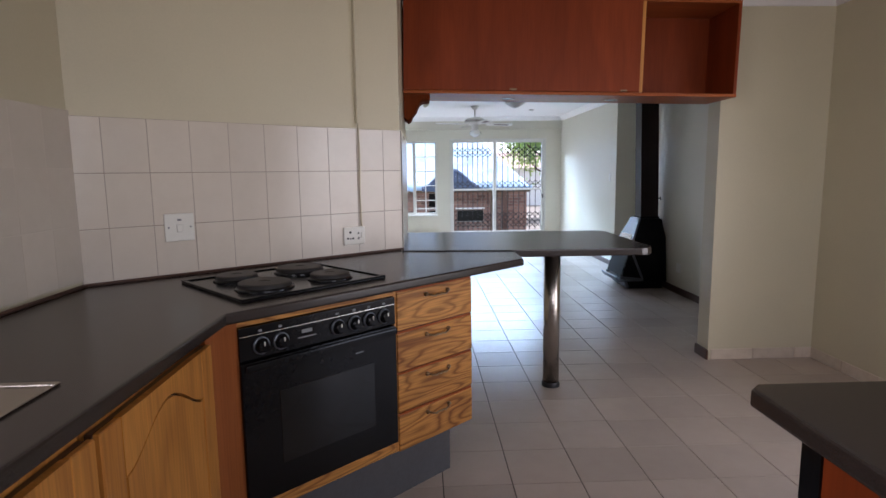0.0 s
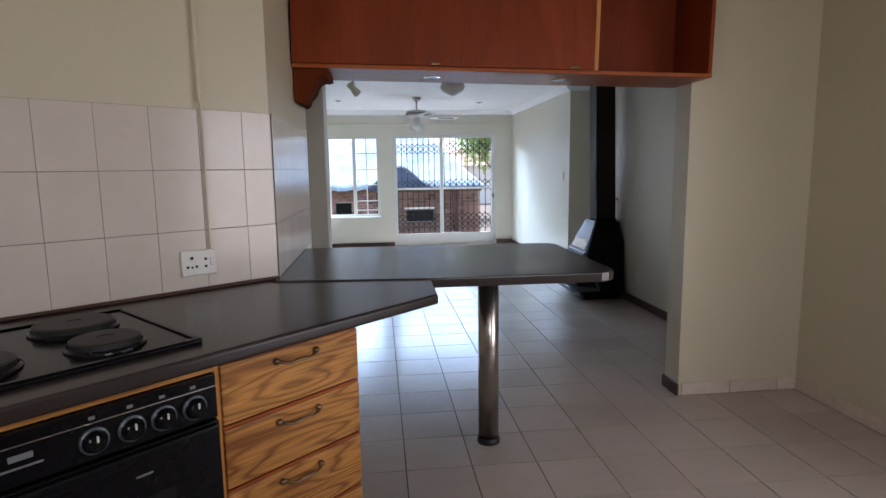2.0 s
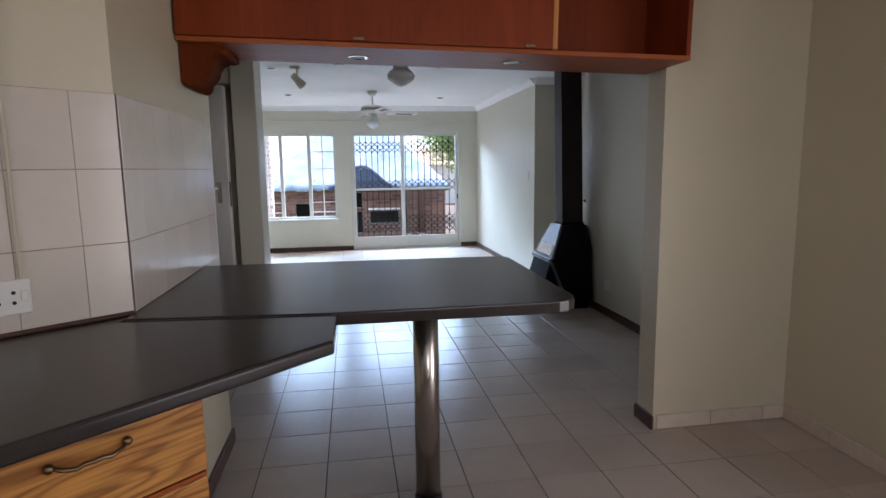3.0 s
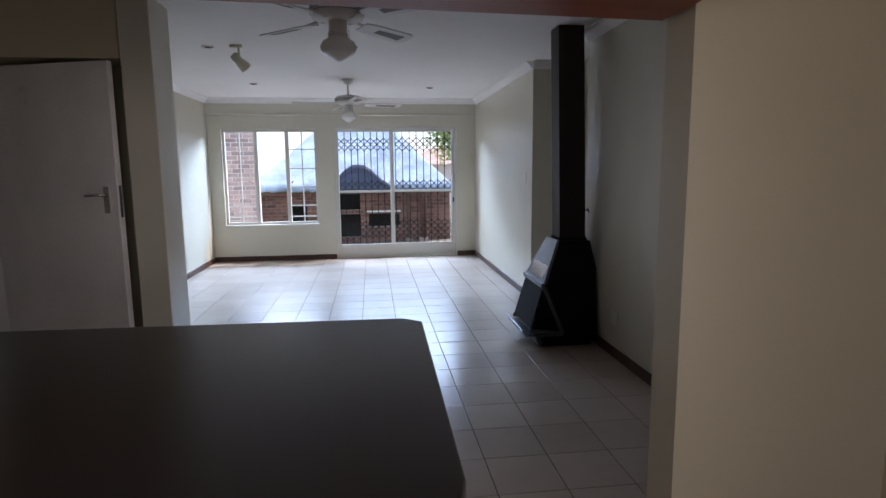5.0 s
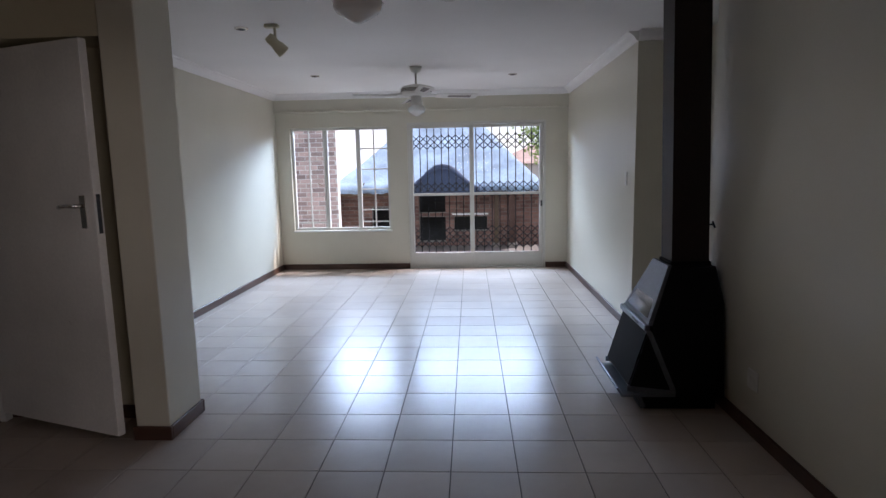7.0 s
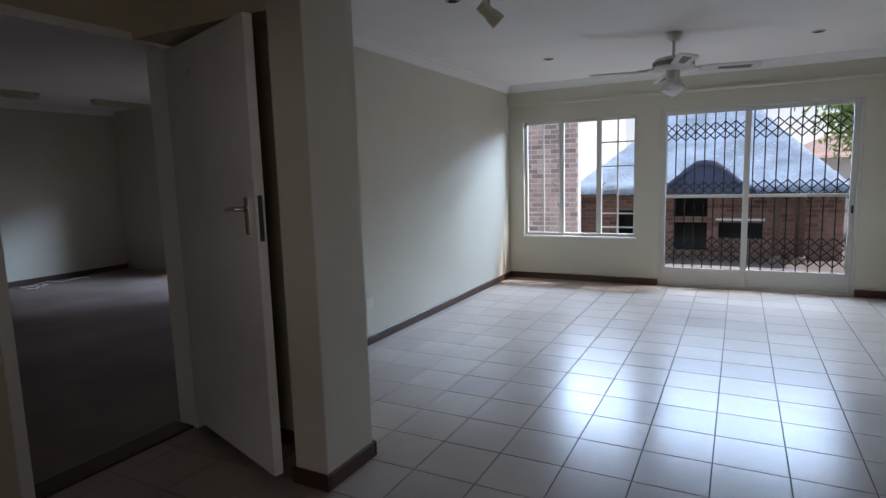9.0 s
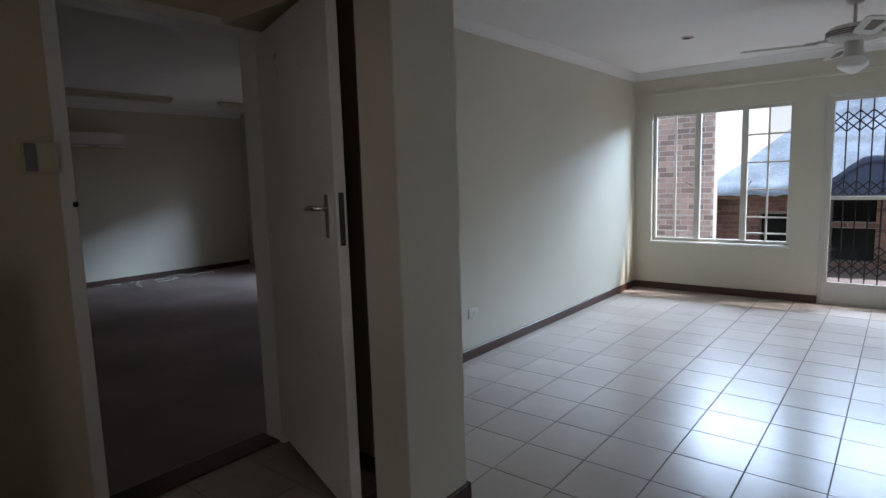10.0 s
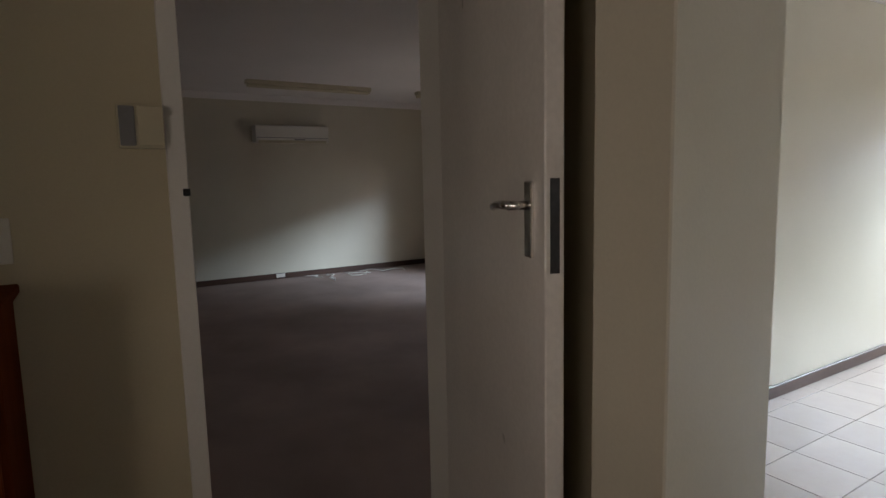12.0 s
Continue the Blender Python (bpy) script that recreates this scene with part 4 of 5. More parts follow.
flue = part("flue", hull([(x, y, 0.79) for x in (2.752, 2.958) for y in (6.62, 6.80)] + [(x, y, CEILING) for x in (2.712, 2.908) for y in (6.62, 6.80)]), FLUE, stove, "dark square flue up to the ceiling")
part("flue_collar", bm_box(2.742, 2.966, 6.61, 6.81, 0.80, 0.825, 0.003), STOVE, flue)
part("damper", bm_join(bm_tube([(2.942, 6.66, 1.03), (2.982, 6.64, 1.03)], 0.005, 8), bm_tube([(2.982, 6.625, 1.015), (2.982, 6.655, 1.045)], 0.006, 8)), BLACKM, flue, "damper handle")


# ---- ceiling fans ----
def ceiling_fan(at, rod, spin, label, globe=1.0):
    fan = thing("ceiling_fan", label, "ceiling fan", at, group="ceiling fans")
    zm = -0.06 - rod
    part("canopy", bm_lathe([(0, 0), (0.062, 0), (0.060, -0.02), (0.045, -0.05), (0.022, -0.062), (0, -0.062)], 28), FANW, fan, smooth=True)
    part("rod", bm_lathe([(0, -0.06), (0.011, -0.06), (0.011, zm), (0, zm)], 14), STEEL, fan)
    part("motor", bm_lathe([(0, zm + 0.01), (0.05, zm + 0.008), (0.13, zm - 0.008), (0.152, zm - 0.03), (0.155, zm - 0.065), (0.142, zm - 0.092), (0.08, zm - 0.102), (0, zm - 0.102)], 36), FANW, fan, "white ribbed motor housing", smooth=True)
    for j in range(3):
        z = zm - 0.038 - 0.012 * j
        part("vent_ring", bm_lathe([(0.150, z), (0.1575, z), (0.1575, z - 0.006), (0.150, z - 0.006)], 36), CANE, fan, "dark vent ring")
    part("neck", bm_lathe([(0, zm - 0.10), (0.052, zm - 0.10), (0.052, zm - 0.165), (0.058, zm - 0.175), (0.058, zm - 0.195), (0, zm - 0.195)], 28), FANW, fan)
    z0 = zm - 0.185
    g = bm_lathe([(0, z0), (0.055, z0), (0.060, z0 - 0.012), (0.095, z0 - 0.035), (0.112, z0 - 0.062), (0.110, z0 - 0.085), (0.098, z0 - 0.105), (0.092, z0 - 0.108), (0.060, z0 - 0.130), (0.022, z0 - 0.150), (0, z0 - 0.158)], 36)
    moved(g, Matrix.Translation((0, 0, z0)) @ Matrix.Diagonal((globe, globe, globe, 1)) @ Matrix.Translation((0, 0, -z0)))
    part("globe", g, OPAL, fan, "opal glass light globe", smooth=True)
    for k in range(4):
        turn = pose(0, 0, zm - 0.085, 0, 0, spin + 90 * k)
        blade = part("blade", moved(bm_prism([(0.20, -0.048), (0.26, -0.060), (0.60, -0.072), (0.635, -0.055), (0.645, 0.0), (0.635, 0.055), (0.60, 0.072), (0.26, 0.060), (0.20, 0.048)], -0.004, 0.004, 0.002, 1), pose(0, 0, -0.012, -12, 0, 0)), FANW, fan, "white fan blade", at=turn)
        part("inlay", moved(bm_prism([(0.33, -0.022), (0.57, -0.032), (0.57, 0.032), (0.33, 0.022)], -0.0062, -0.0045), pose(0, 0, -0.012, -12, 0, 0)), CANE, blade, "dark cane inlay")
        part("bracket", bm_tube([(0.10, 0, -0.012), (0.15, 0, 0.002), (0.20, 0, -0.004), (0.27, 0, -0.008)], 0.009, 8), FANW, blade)
    part("pull_chain", bm_tube([(0.06, 0.0, zm - 0.15), (0.065, 0, zm - 0.20), (0.11, 0.0, zm - 0.25)], 0.0025, 6), CHROME, fan)
    return fan


ceiling_fan(pose(1.155, 5.86, CEILING), 0.03, 48, "white ceiling fan with an opal globe near the kitchen", 0.92)
ceiling_fan(pose(1.08, 9.30, CEILING), 0.125, 15, "white ceiling fan with an opal globe near the window", 0.78)

for x, y in ((-0.055, 9.69), (2.10, 9.91), (-0.01, 7.57)):
    dl = thing("downlight", "small recessed ceiling downlight with a metal ring", "downlight", pose(x, y, CEILING), group="ceiling downlights")
    part("ring", bm_lathe([(0.048, 0), (0.047, -0.006), (0.036, -0.010), (0.030, -0.001), (0.048, 0)], 24), STEEL, dl)
    part("bulb", bm_lathe([(0, -0.002), (0.029, -0.002), (0.026, -0.012), (0, -0.016)], 20), DARKIN, dl, "dark unlit lamp")

spot = thing("spotlight", "cream ceiling spotlight on a swivel arm", "spotlight", pose(0.235, 7.50, CEILING))
part("base", bm_box(-0.05, 0.05, -0.022, 0.022, -0.022, 0, 0.004), IVORY, spot)
part("arm", bm_tube([(0.02, 0, -0.02), (0.022, 0, -0.085), (0.018, 0, -0.11)], 0.010, 8), IVORY, spot)
part("lamp_head", moved(bm_lathe([(0, 0.075), (0.030, 0.075), (0.036, 0.05), (0.034, 0.01), (0.042, -0.02), (0.048, -0.07), (0.042, -0.075), (0, -0.06)], 24), Matrix.Translation((0.025, 0, -0.135)) @ pose(0, 0, 0, 25, -42, 0)), IVORY, spot, "cylindrical lamp head", smooth=True)

# ---- small wall fittings ----
def wall_plate(name, label, category, m, w, h, rockers=1):
    t = thing(name, label, category, m)
    part("plate", bm_box(-w / 2, w / 2, -0.008, 0, -h / 2, h / 2, 0.003, 2), PLASTIC, t)
    for k in range(rockers):
        x = (k - (rockers - 1) / 2) * 0.03
        part("rocker", bm_box(x - 0.009, x + 0.009, -0.012, -0.0082, -0.016, 0.016, 0.002), PLASTIC, t)
    return t


wall_plate("light_switch", "white light switch on the lounge wall", "switch", pose(X_R2, 8.27, 1.258, 0, 0, -90), 0.06, 0.11)
wall_plate("wall_socket", "white wall socket low beside the stove", "socket", pose(X_R, 6.20, 0.285, 0, 0, -90), 0.10, 0.10, 2)
wall_plate("wall_socket", "white wall socket low on the lounge wall", "socket", pose(X_L, 7.985, 0.34, 0, 0, 90), 0.11, 0.07, 2)
wall_plate("light_switch", "white light switch in the passage", "switch", pose(X_L, 5.06, 1.16, 0, 0, 90), 0.07, 0.11)
panel_box = thing("alarm_keypad", "ivory plastic keypad box beside the door frame", "keypad", pose(X_L, 5.39, 1.437, 0, 0, 90))
part("housing", bm_box(-0.053, 0.053, -0.032, 0, -0.056, 0.056, 0.005, 2), IVORY, panel_box)
part("flap", bm_box(-0.010, 0.052, -0.038, -0.0325, -0.052, 0.052, 0.003), IVORY, panel_box)
part("screen", bm_box(-0.050, -0.014, -0.034, -0.0322, -0.050, 0.050, 0.002), GREYP, panel_box, "grey display strip")

cab = thing("low_cupboard", "dark red wooden low cupboard against the passage wall", "cupboard")
part("body", bm_box(-1.028, -0.72, 4.30, 5.085, 0.04, 1.03, 0.003), DULLRED, cab)
part("top", bm_box(-1.029, -0.70, 4.29, 5.10, 1.031, 1.056, 0.004), DULLRED, cab)
part("plinth", bm_box(-1.02, -0.75, 4.32, 5.06, 0, 0.039), DULLRED, cab)
part("door", bm_box(-0.719, -0.702, 4.31, 4.66, 0.07, 1.0, 0.003), DULLRED, cab)
part("door", bm_box(-0.719, -0.702, 4.67, 5.07, 0.07, 1.0, 0.003), DULLRED, cab)

# ---- side room ----
ac = thing("air_conditioner", "white split air conditioner high on the wall", "air conditioner", pose(-7.15, 7.635, 1.95, 0, 0, 90))
part("body", bm_box(-0.50, 0.50, -0.19, 0, -0.10, 0.125, 0.02, 3), PLASTIC, ac)
part("louvre", bm_box(-0.46, 0.46, -0.197, -0.15, -0.108, -0.075, 0.006), IVORY, ac)
part("grille", bm_box(-0.48, 0.48, -0.194, -0.1905, -0.045, -0.038), GREYP, ac)
part("badge", bm_box(0.02, 0.16, -0.194, -0.1905, -0.068, -0.056), GREYP, ac)
for y in (7.70, 10.9 - 1.35):
    tube = thing("fluorescent_light", "bare twin fluorescent ceiling batten", "ceiling light", pose(-6.05, y - 0.1, 2.47), group="battens in the side room")
    part("batten", bm_box(-0.05, 0.05, -0.76 if y < 9 else -0.42, 0.76 if y < 9 else 0.42, -0.045, 0, 0.004), IVORY, tube)
    for x in (-0.035, 0.035):
        part("tube", bm_tube([(x, -0.74 if y < 9 else -0.40, -0.062), (x, 0.74 if y < 9 else 0.40, -0.062)], 0.014, 10), IVORY, tube)
wires = thing("loose_cable", "pale loose cable lying on the carpet by the wall", "cable")
random.seed(4)
for k in range(5):
    x, y = -7.02, 7.9 + 0.16 * k
    pts = [(x, y, 0.006)]
    for j in range(6):
        x += random.uniform(-0.02, 0.14)
        y += random.uniform(-0.12, 0.16)
        pts.append((min(x, -6.4), y, 0.006 + random.uniform(0, 0.03)))
    part("strand", bm_tube(pts, 0.006, 6), PLASTIC, wires)
part("plug_box", bm_box(-7.148, -7.12, 7.35, 7.47, 0.02, 0.07, 0.004), PLASTIC, wires)

# ---- yard ----
ground = structure("ground", bm_box(-60, 60, 11.33, 140, -0.55, -0.40), PAVE, "grey-brown paved yard in the sun", "ground")
structure("patio", bm_box(-1.16, 4.2, 11.32, 13.2, -0.41, -0.06, 0.01), REDPAVE, "raised red-brown step outside the sliding door", "patio")
# Out of view; added to limit the sun reaching the lounge floor.
structure("roof_eave", bm_box(-8, 4.5, 11.32, 11.57, 2.30, 2.40), WHITE, "unseen white roof overhang added to hold back the sun", "eave")


def brick_wall(name, a, b, z0, z1, label, openings=(), thick=0.22, face=None, joint=None):
    """A face-brick wall: a mortar core with single bricks on its front."""
    a, b = Vector((*a, 0)), Vector((*b, 0))
    u = (b - a).normalized()
    n = Vector((u.y, -u.x, 0))
    L = (b - a).length
    wall = tagged(new(name), label, "brick wall", kind="structure")
    wall.matrix_basis = Matrix(((u.x, -n.x, 0, a.x), (u.y, -n.y, 0, a.y), (0, 0, 1, 0), (0, 0, 0, 1)))
    xs = sorted({0.0, L, *[v for o in openings for v in (o[0], o[1])]})
    core = []
    for x0, x1 in zip(xs, xs[1:]):
        segs, z = [], z0
        for o in sorted((o for o in openings if o[0] <= x0 + 1e-6 and o[1] >= x1 - 1e-6), key=lambda o: o[2]):
            segs.append((z, o[2]))
            z = o[3]
        segs.append((z, z1))
        core += [bm_box(x0, x1, 0.008, thick, s0, s1) for s0, s1 in segs if s1 - s0 > 1e-3]
    part("core", bm_join(*core), joint or MORTAR, wall)
    verts, faces = [], []
    course, bl = 0.0857, 0.232
    row, z = 0, z0
    rnd = random.Random(len(name) * 7 + 3)
    while z < z1 - 0.02:
        x = -(bl / 2 if row % 2 else 0)
        while x < L:
            x0, x1, za, zb = max(0, x), min(L, x + bl - 0.011), z, min(z1, z + course - 0.011)
            cz = (za + zb) / 2
            for o in openings:
                if o[2] < cz < o[3]:
                    if x0 < o[0] < x1:
                        x1 = o[0]
                    elif x0 < o[1] < x1:
                        x0 = o[1]
            cx = (x0 + x1) / 2
            if x1 - x0 > 0.03 and not any(o[0] - 0.01 < cx < o[1] + 0.01 and o[2] < cz < o[3] for o in openings):
                y = rnd.uniform(-0.003, 0.002)
                i = len(verts)
                verts += [(x0, 0.009, za), (x1, 0.009, za), (x1, 0.009, zb), (x0, 0.009, zb), (x0 + 0.003, y, za + 0.003), (x1 - 0.003, y, za + 0.003), (x1 - 0.003, y, zb - 0.003), (x0 + 0.003, y, zb - 0.003)]
                faces += [(i + 4, i + 5, i + 6, i + 7), (i, i + 1, i + 5, i + 4), (i + 1, i + 2, i + 6, i + 5), (i + 2, i + 3, i + 7, i + 6), (i + 3, i, i + 4, i + 7)]
            x += bl
        z += course
        row += 1
    me = bpy.data.meshes.new("bricks")
    me.from_pydata(verts, [], faces)
    me.materials.append(face or BRICK)
    ob = new("bricks", me)
    ob.parent = wall
    ob["kind"] = "stuff"
    return wall


# This face gets its sunlit look from the brick colour.
brick_wall("wall_neighbour", (-4.2, 14.26), (-0.93, 14.26), -0.4, 4.6, "tall red face brick house wall with a sunlit tone painted in", face=BRICK_SUNLIT, joint=PALEMORTAR)
structure("wall_neighbour_side", bm_box(-1.72, -1.46, 14.49, 22.0, -0.4, 4.6), LIME, "sunlit white plastered side wall", "wall")

LX0, LX1, LY = -1.42, 3.25, 16.5
brick_wall("wall_outbuilding", (LX0, LY), (LX1, LY), -0.4, 0.98, "low face brick outbuilding wall with dark openings",
           openings=((1.85, 2.46, 0.37, 0.76), (1.85, 2.46, -0.30, 0.27), (2.66, 3.42, -0.05, 0.27), (0.75, 1.18, -0.15, 0.50)))
brick_wall("wall_outbuilding_side", (LX0, 21.0), (LX0, LY + 0.22), -0.4, 0.98, "face brick side of the outbuilding")
# Near-black sheet behind the openings: the indoor shade is its colour.
structure("wall_outbuilding_inside", bm_box(LX0 + 0.3, LX1 - 0.1, LY + 0.6, LY + 0.7, -0.4, 0.98), DARKIN, "dark sheet standing for the shade inside the outbuilding", "wall")
structure("trim_lintel", bm_box(1.19, 2.02, LY - 0.06, LY - 0.005, 0.31, 0.35, 0.004), LIME, "pale concrete shelf over the fire opening", "ledge")
for x, w in ((2.19, 0.10), (2.54, 0.16)):
    post = thing("veranda_post", "brown wooden veranda post", "post", group="veranda posts")
    part("shaft", bm_box(x - w / 2, x + w / 2, LY - 0.55, LY - 0.55 + w, -0.40, 0.92, 0.01), SKIRT if w > 0.12 else BARK, post)
    part("foot", bm_box(x - w / 2 - 0.03, x + w / 2 + 0.03, LY - 0.58, LY - 0.52 + w, -0.40, -0.28, 0.01), MORTAR, post, "concrete foot")


def sheet_of(rows, thick):
    """A closed shell: rows of points as its top, and the same let down by its thickness as its underside."""
    bm = bmesh.new()
    up = [[bm.verts.new(p) for p in row] for row in rows]
    dn = [[bm.verts.new((p[0], p[1], p[2] - thick)) for p in row] for row in rows]
    n, m = len(rows), len(rows[0])
    for i in range(n - 1):
        for j in range(m - 1):
            bm.faces.new((up[i][j], up[i][j + 1], up[i + 1][j + 1], up[i + 1][j]))
            bm.faces.new((dn[i][j], dn[i + 1][j], dn[i + 1][j + 1], dn[i][j + 1]))
    rim = [(0, j) for j in range(m)] + [(i, m - 1) for i in range(1, n)] + [(n - 1, j) for j in range(m - 2, -1, -1)] + [(i, 0) for i in range(n - 2, 0, -1)]
    for (a, b), (c, d) in zip(rim, rim[1:] + rim[:1]):
        bm.faces.new((up[a][b], up[c][d], dn[c][d], dn[a][b]))
    return bm


roof = thing("outbuilding_roof", "pale blue-grey thatched hip roof with an eyebrow gable", "roof")
rnd = random.Random(11)
RX0, RX1, RY0, RY1, RZ = -1.52, 3.28, 15.85, 22.0, 0.98


def roof_height(x, y):
    """A hip with soft, slightly sagging slopes and a rounded ridge."""
    d = min((x - RX0) / 1.95, (RX1 - x) / 1.72, (y - RY0) / 3.0, (RY1 - y) / 3.0)
    d = max(0.0, min(1.0, d))
    return RZ + 2.06 * (0.82 * d + 0.18 * d * d) - 0.06 * max(0.0, d - 0.85) / 0.15


rows = []
for i in range(42):
    y = RY0 + (RY1 - RY0) * i / 41
    rows.append([(RX0 + (RX1 - RX0) * j / 48, y, roof_height(RX0 + (RX1 - RX0) * j / 48, y) + rnd.uniform(-0.022, 0.022)) for j in range(49)])
part("thatch", sheet_of(rows, 0.12), ROOF, roof, smooth=True)
GX, GW = 1.03, 0.80
rows = []
for i in range(10):
    y = 15.40 + 2.3 * i / 9
    rows.append([(GX + GW * (j / 14 - 1), y, 0.97 + 0.50 * (0.5 + 0.5 * math.cos(math.pi * (j / 14 - 1))) ** 0.85 + rnd.uniform(-0.012, 0.012)) for j in range(29)])
# The gable and its front carry their shade in the colour.
part("eyebrow_gable", sheet_of(rows, 0.10), ROOF_SHADE, roof, "rounded gable with its shade painted dark blue-grey", smooth=True)
bm = bmesh.new()
edge = [(GX + GW * 0.96 * (j / 14 - 1), 0.90 + 0.48 * (0.5 + 0.5 * math.cos(math.pi * (j / 14 - 1))) ** 0.85) for j in range(29)]
f = bm.faces.new([bm.verts.new((x, 15.52, z)) for x, z in edge] + [bm.verts.new((edge[-1][0], 15.52, 0.86)), bm.verts.new((edge[0][0], 15.52, 0.86))])
r = bmesh.ops.extrude_face_region(bm, geom=[f])
for v in (q for q in r["geom"] if isinstance(q, bmesh.types.BMVert)):
    v.co.y = 15.60
part("gable_front", bm, ROOF_SHADE, roof, "gable front with its shade painted in")
part("fascia", bm_box(RX0 + 0.06, RX1 - 0.06, 15.90, 15.95, 0.80, 0.885), BARK, roof, "dark fascia board")

chimney = thing("brick_chimney", "pale brick chimney behind the white wall", "chimney")
part("stack", bm_box(0.20, 0.95, 26.0, 26.6, -0.4, 4.02, 0.01), BRICK_SUNLIT, chimney)
part("cap", bm_box(0.14, 1.01, 25.94, 26.66, 4.02, 4.14, 0.01), MORTAR, chimney)

house = thing("neighbour_house", "distant house with a faded red tiled roof", "house")
part("wall", bm_box(3.0, 12.0, 30.0, 35.0, -0.4, 1.55), LIME, house)
part("roof", hull([(2.6, 29.5, 1.55), (12.4, 29.5, 1.55), (12.4, 35.5, 1.55), (2.6, 35.5, 1.55), (4.6, 32.5, 2.45), (10.4, 32.5, 2.45)]), REDROOF, house, "faded red tiled roof")


def tree(name, base, height, spread, label, seed, leaves=2600):
    rnd = random.Random(seed)
    t = thing(name, label, "tree", Matrix.Translation(base))
    limbs = [bm_tube([(0, 0, 0), (0.05, 0.03, height * 0.25), (-0.04, 0.05, height * 0.5), (0.0, 0.0, height * 0.8)], 0.11, 8)]
    tips = []
    for k in range(11):
        a, h = 2.4 * k, height * (0.35 + 0.05 * k)
        r = spread * rnd.uniform(0.5, 0.9)
        tip = Vector((r * math.cos(a), r * math.sin(a), h + rnd.uniform(0.3, 0.9)))
        limbs.append(bm_tube([(0, 0, h * 0.85), (tip.x * 0.5, tip.y * 0.5, h + 0.1), tip], 0.035, 6))
        tips += [tip, tip * 0.75 + Vector((0, 0, h * 0.25)), Vector((tip.x * 0.4, tip.y * 0.4, h + 0.8))]
    part("trunk", bm_join(*limbs), BARK, t)
    verts, faces = [], []
    for k in range(leaves):
        c = tips[rnd.randrange(len(tips))]
        p = c + Vector([rnd.gauss(0, spread * 0.2) for _ in range(3)])
        d = Vector([rnd.gauss(0, 1) for _ in range(3)]).normalized()
        s = d.orthogonal().normalized()
        L = rnd.uniform(0.07, 0.13)
        i = len(verts)
        verts += [p - d * L, p + s * L * 0.4, p + d * L, p - s * L * 0.4]
        faces += [(i, i + 1, i + 2, i + 3)]
    me = bpy.data.meshes.new("crown")
    me.from_pydata([tuple(v) for v in verts], [], faces)
    me.materials.append(LEAF)
    ob = new("crown", me)
    ob.parent = t
    return t


# The first tree is out of view, added to dapple the sun indoors.
tree("shade_tree", (5.2, 12.95, -0.4), 5.3, 1.25, "unseen leafy tree added beside the patio to dapple the sun", 9, 1500)
tree("garden_tree", (5.15, 21.5, -0.4), 4.4, 1.7, "leafy green tree beside the outbuilding", 5, 7500)

# ---- tiles ----
tile_mesh = mesh_of("tile", bm_box(0.0023, P - 0.0023, 0.0023, P - 0.0023, -0.006, 0.0, 0.0012), FTILE)


def blocked(i, j):
    """Squares that lie wholly inside walls."""
    x, y = (i + 0.5) * P, (j + 0.5) * P
    return (y < RET_Y - P and x < D1.x - P) or (x < -0.5 and y < RET_Y - 0.2) or (x > X_R + 0.1 and not 6.7 < y < 8.1)


verts, faces = [], []
for i in range(-4, 12):
    for j in range(-6, 37):
        if blocked(i, j):
            continue
        if (0 <= i <= 9 and 7 <= j <= 29) or (-4 <= i < 0 and 14 <= j <= 20):
            ob = new("tile", tile_mesh)
            ob.parent = floor
            ob.location = (i * P + OX, j * P + OY, 0)
        else:
            k = len(verts)
            x0, y0, g, c = i * P + OX, j * P + OY, 0.002, 0.0032
            x1, y1 = x0 + P, y0 + P
            verts += [(x0 + g, y0 + g, -0.0012), (x1 - g, y0 + g, -0.0012), (x1 - g, y1 - g, -0.0012), (x0 + g, y1 - g, -0.0012),
                      (x0 + c, y0 + c, 0), (x1 - c, y0 + c, 0), (x1 - c, y1 - c, 0), (x0 + c, y1 - c, 0),
                      (x0 + g, y0 + g, -0.006), (x1 - g, y0 + g, -0.006), (x1 - g, y1 - g, -0.006), (x0 + g, y1 - g, -0.006)]
            faces += [(k + 4, k + 5, k + 6, k + 7)] + [(k + a, k + (a + 1) % 4, k + 4 + (a + 1) % 4, k + 4 + a) for a in range(4)] + [(k + 8 + a, k + 8 + (a + 1) % 4, k + (a + 1) % 4, k + a) for a in range(4)]
me = bpy.data.meshes.new("tiles_outer")
me.from_pydata(verts, [], faces)
me.materials.append(FTILE)
ob = new("tiles_outer", me)
ob.parent = floor
ob["kind"] = "stuff"

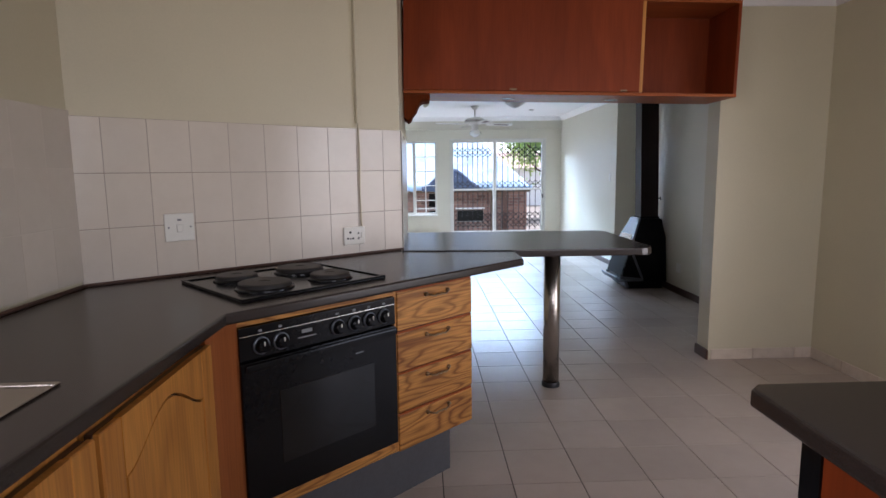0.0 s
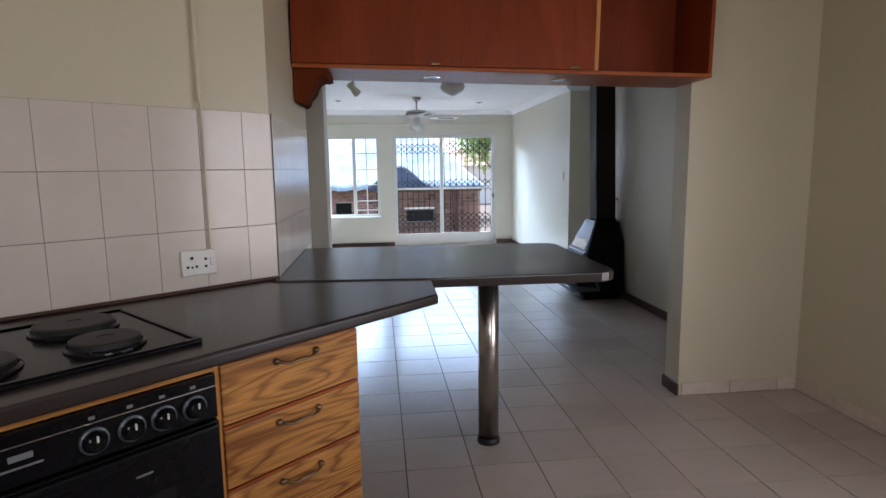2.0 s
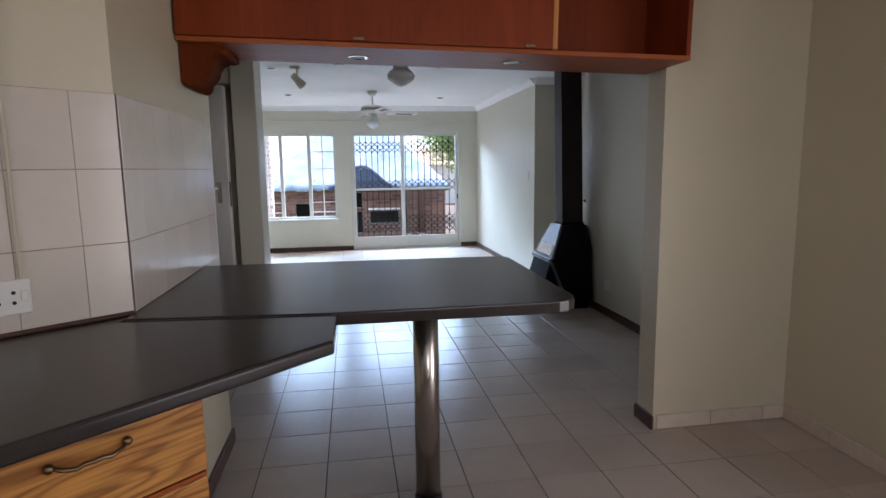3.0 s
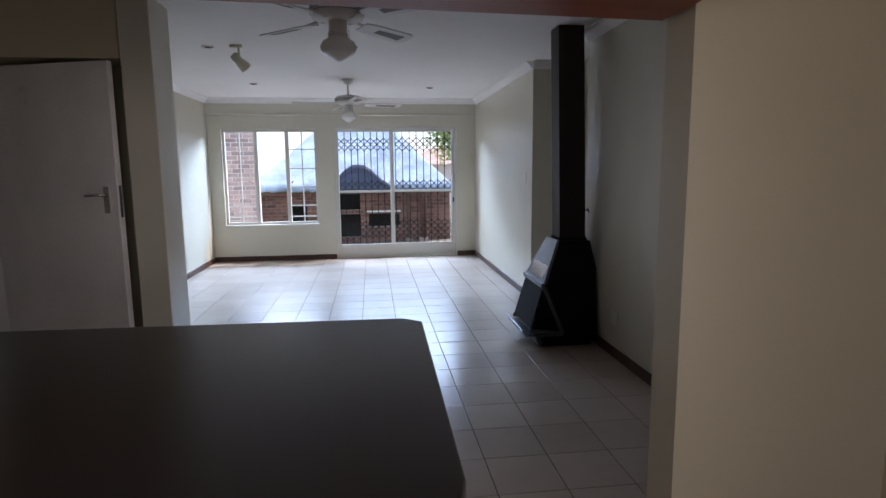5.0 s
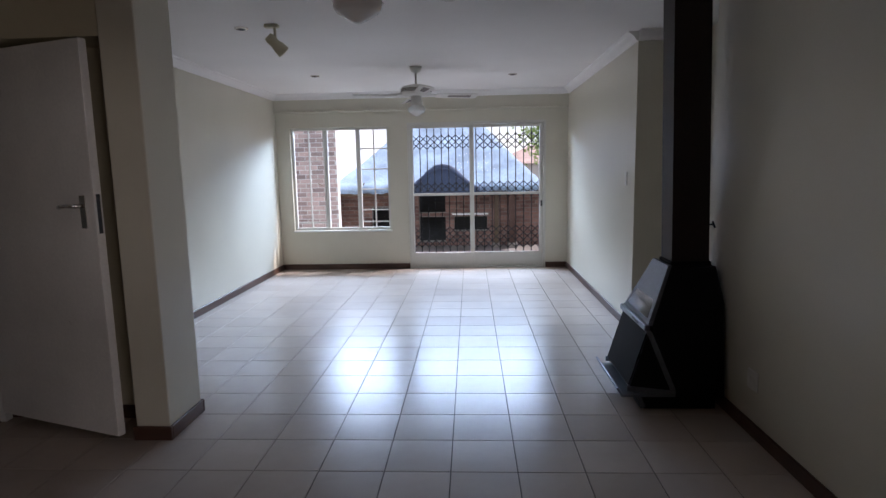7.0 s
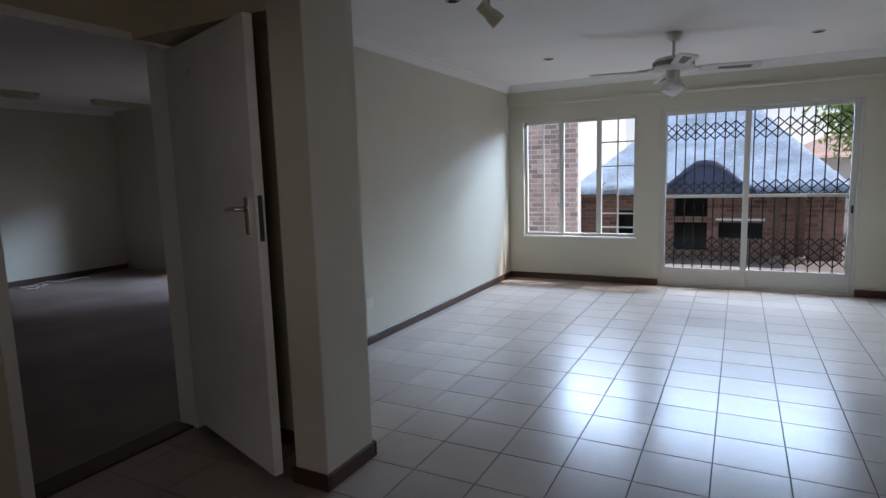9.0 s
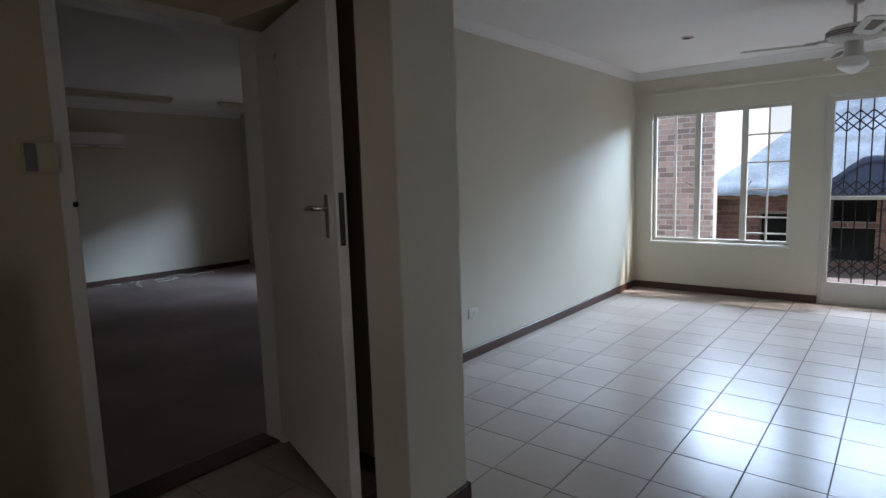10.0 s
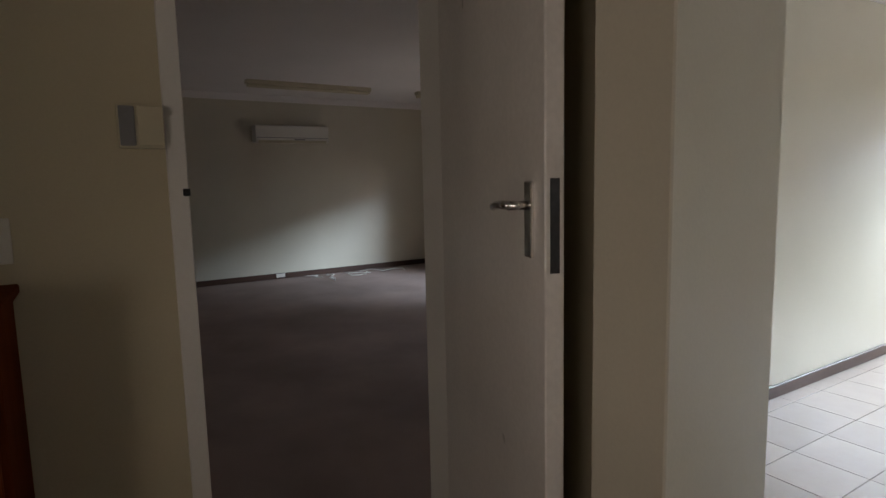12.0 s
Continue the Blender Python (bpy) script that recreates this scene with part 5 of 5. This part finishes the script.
# tile skirting in the kitchen
skirt_mesh = mesh_of("skirting_tile", bm_box(0.002, 0.303, 0, 0.009, 0.002, 0.078, 0.002), STILE)
for k in range(3):
    ob = new("skirting_tile", skirt_mesh)
    ob.matrix_basis = pose(PIER_X + 0.018 + P * k, PIER_Y0 - 0.009, 0)
    ob.parent = bpy.data.objects["wall_pier"]
for k in (0, 1, 2, 3, 10, 11, 12, 13, 14, 15, 16, 17):
    ob = new("skirting_tile", skirt_mesh)
    ob.matrix_basis = pose(KX_R - 0.009, PIER_Y0 - 0.01 - P * k, 0, 0, 0, -90)
    ob.parent = bpy.data.objects["wall_kitchen_east"]

# glazed wall tiles, with joints
TW, TH = 0.1565, 0.2065


def wall_tiling(wall, m, length, first, z_top, rows, label, joint=None, bed_depth=0.0075, gap=0.0008, bevel=0.001):
    """Rows of portrait tiles on a wall's face, from x = 0 to length; local -y faces the room."""
    bed = part("tile_bed", bm_box(0, length, -bed_depth, 0, z_top - rows * TH, z_top), joint or WGROUT, wall, label)
    bed.matrix_basis = m
    x = first - TW
    shapes = {}
    while x < length:
        x0, x1 = max(0, x + gap), min(length, x + TW - gap)
        if x1 - x0 > 0.01:
            for r in range(rows):
                w = round(x1 - x0, 4)
                if w not in shapes:
                    shapes[w] = mesh_of("wall_tile", bm_box(0, w, -0.009, -0.003, 0.0012, TH - 0.0012, bevel), WTILE)
                ob = new("wall_tile", shapes[w])
                ob.parent = wall
                ob.matrix_basis = m @ Matrix.Translation((x0, 0, z_top - (r + 1) * TH))
        x += TW


wall_tiling(wall_kitchen_block, DIAG, (D1 - D0).length, 0.10, 1.575, 3, "grey tile joints")
wall_tiling(wall_kitchen_block, Matrix.Translation((D1.x + 0.002, D1.y - 0.006, 0)) @ pose(0, 0, 0, 0, 0, 90), 1.06, 0.14, 1.575, 3, "thin dark bed joints", WGROUT, 0.0075, 0.0001, 0.0004)
wall_tiling(bpy.data.objects["wall_kitchen_west"], Matrix.Translation((KX_L, D0.y, 0)) @ pose(0, 0, 0, 0, 0, 90) @ Matrix.Translation((-2.6, 0, 0)), 2.6, 0.1, 1.592, 3, "pale filled tile joints", WTILE, 0.0086)
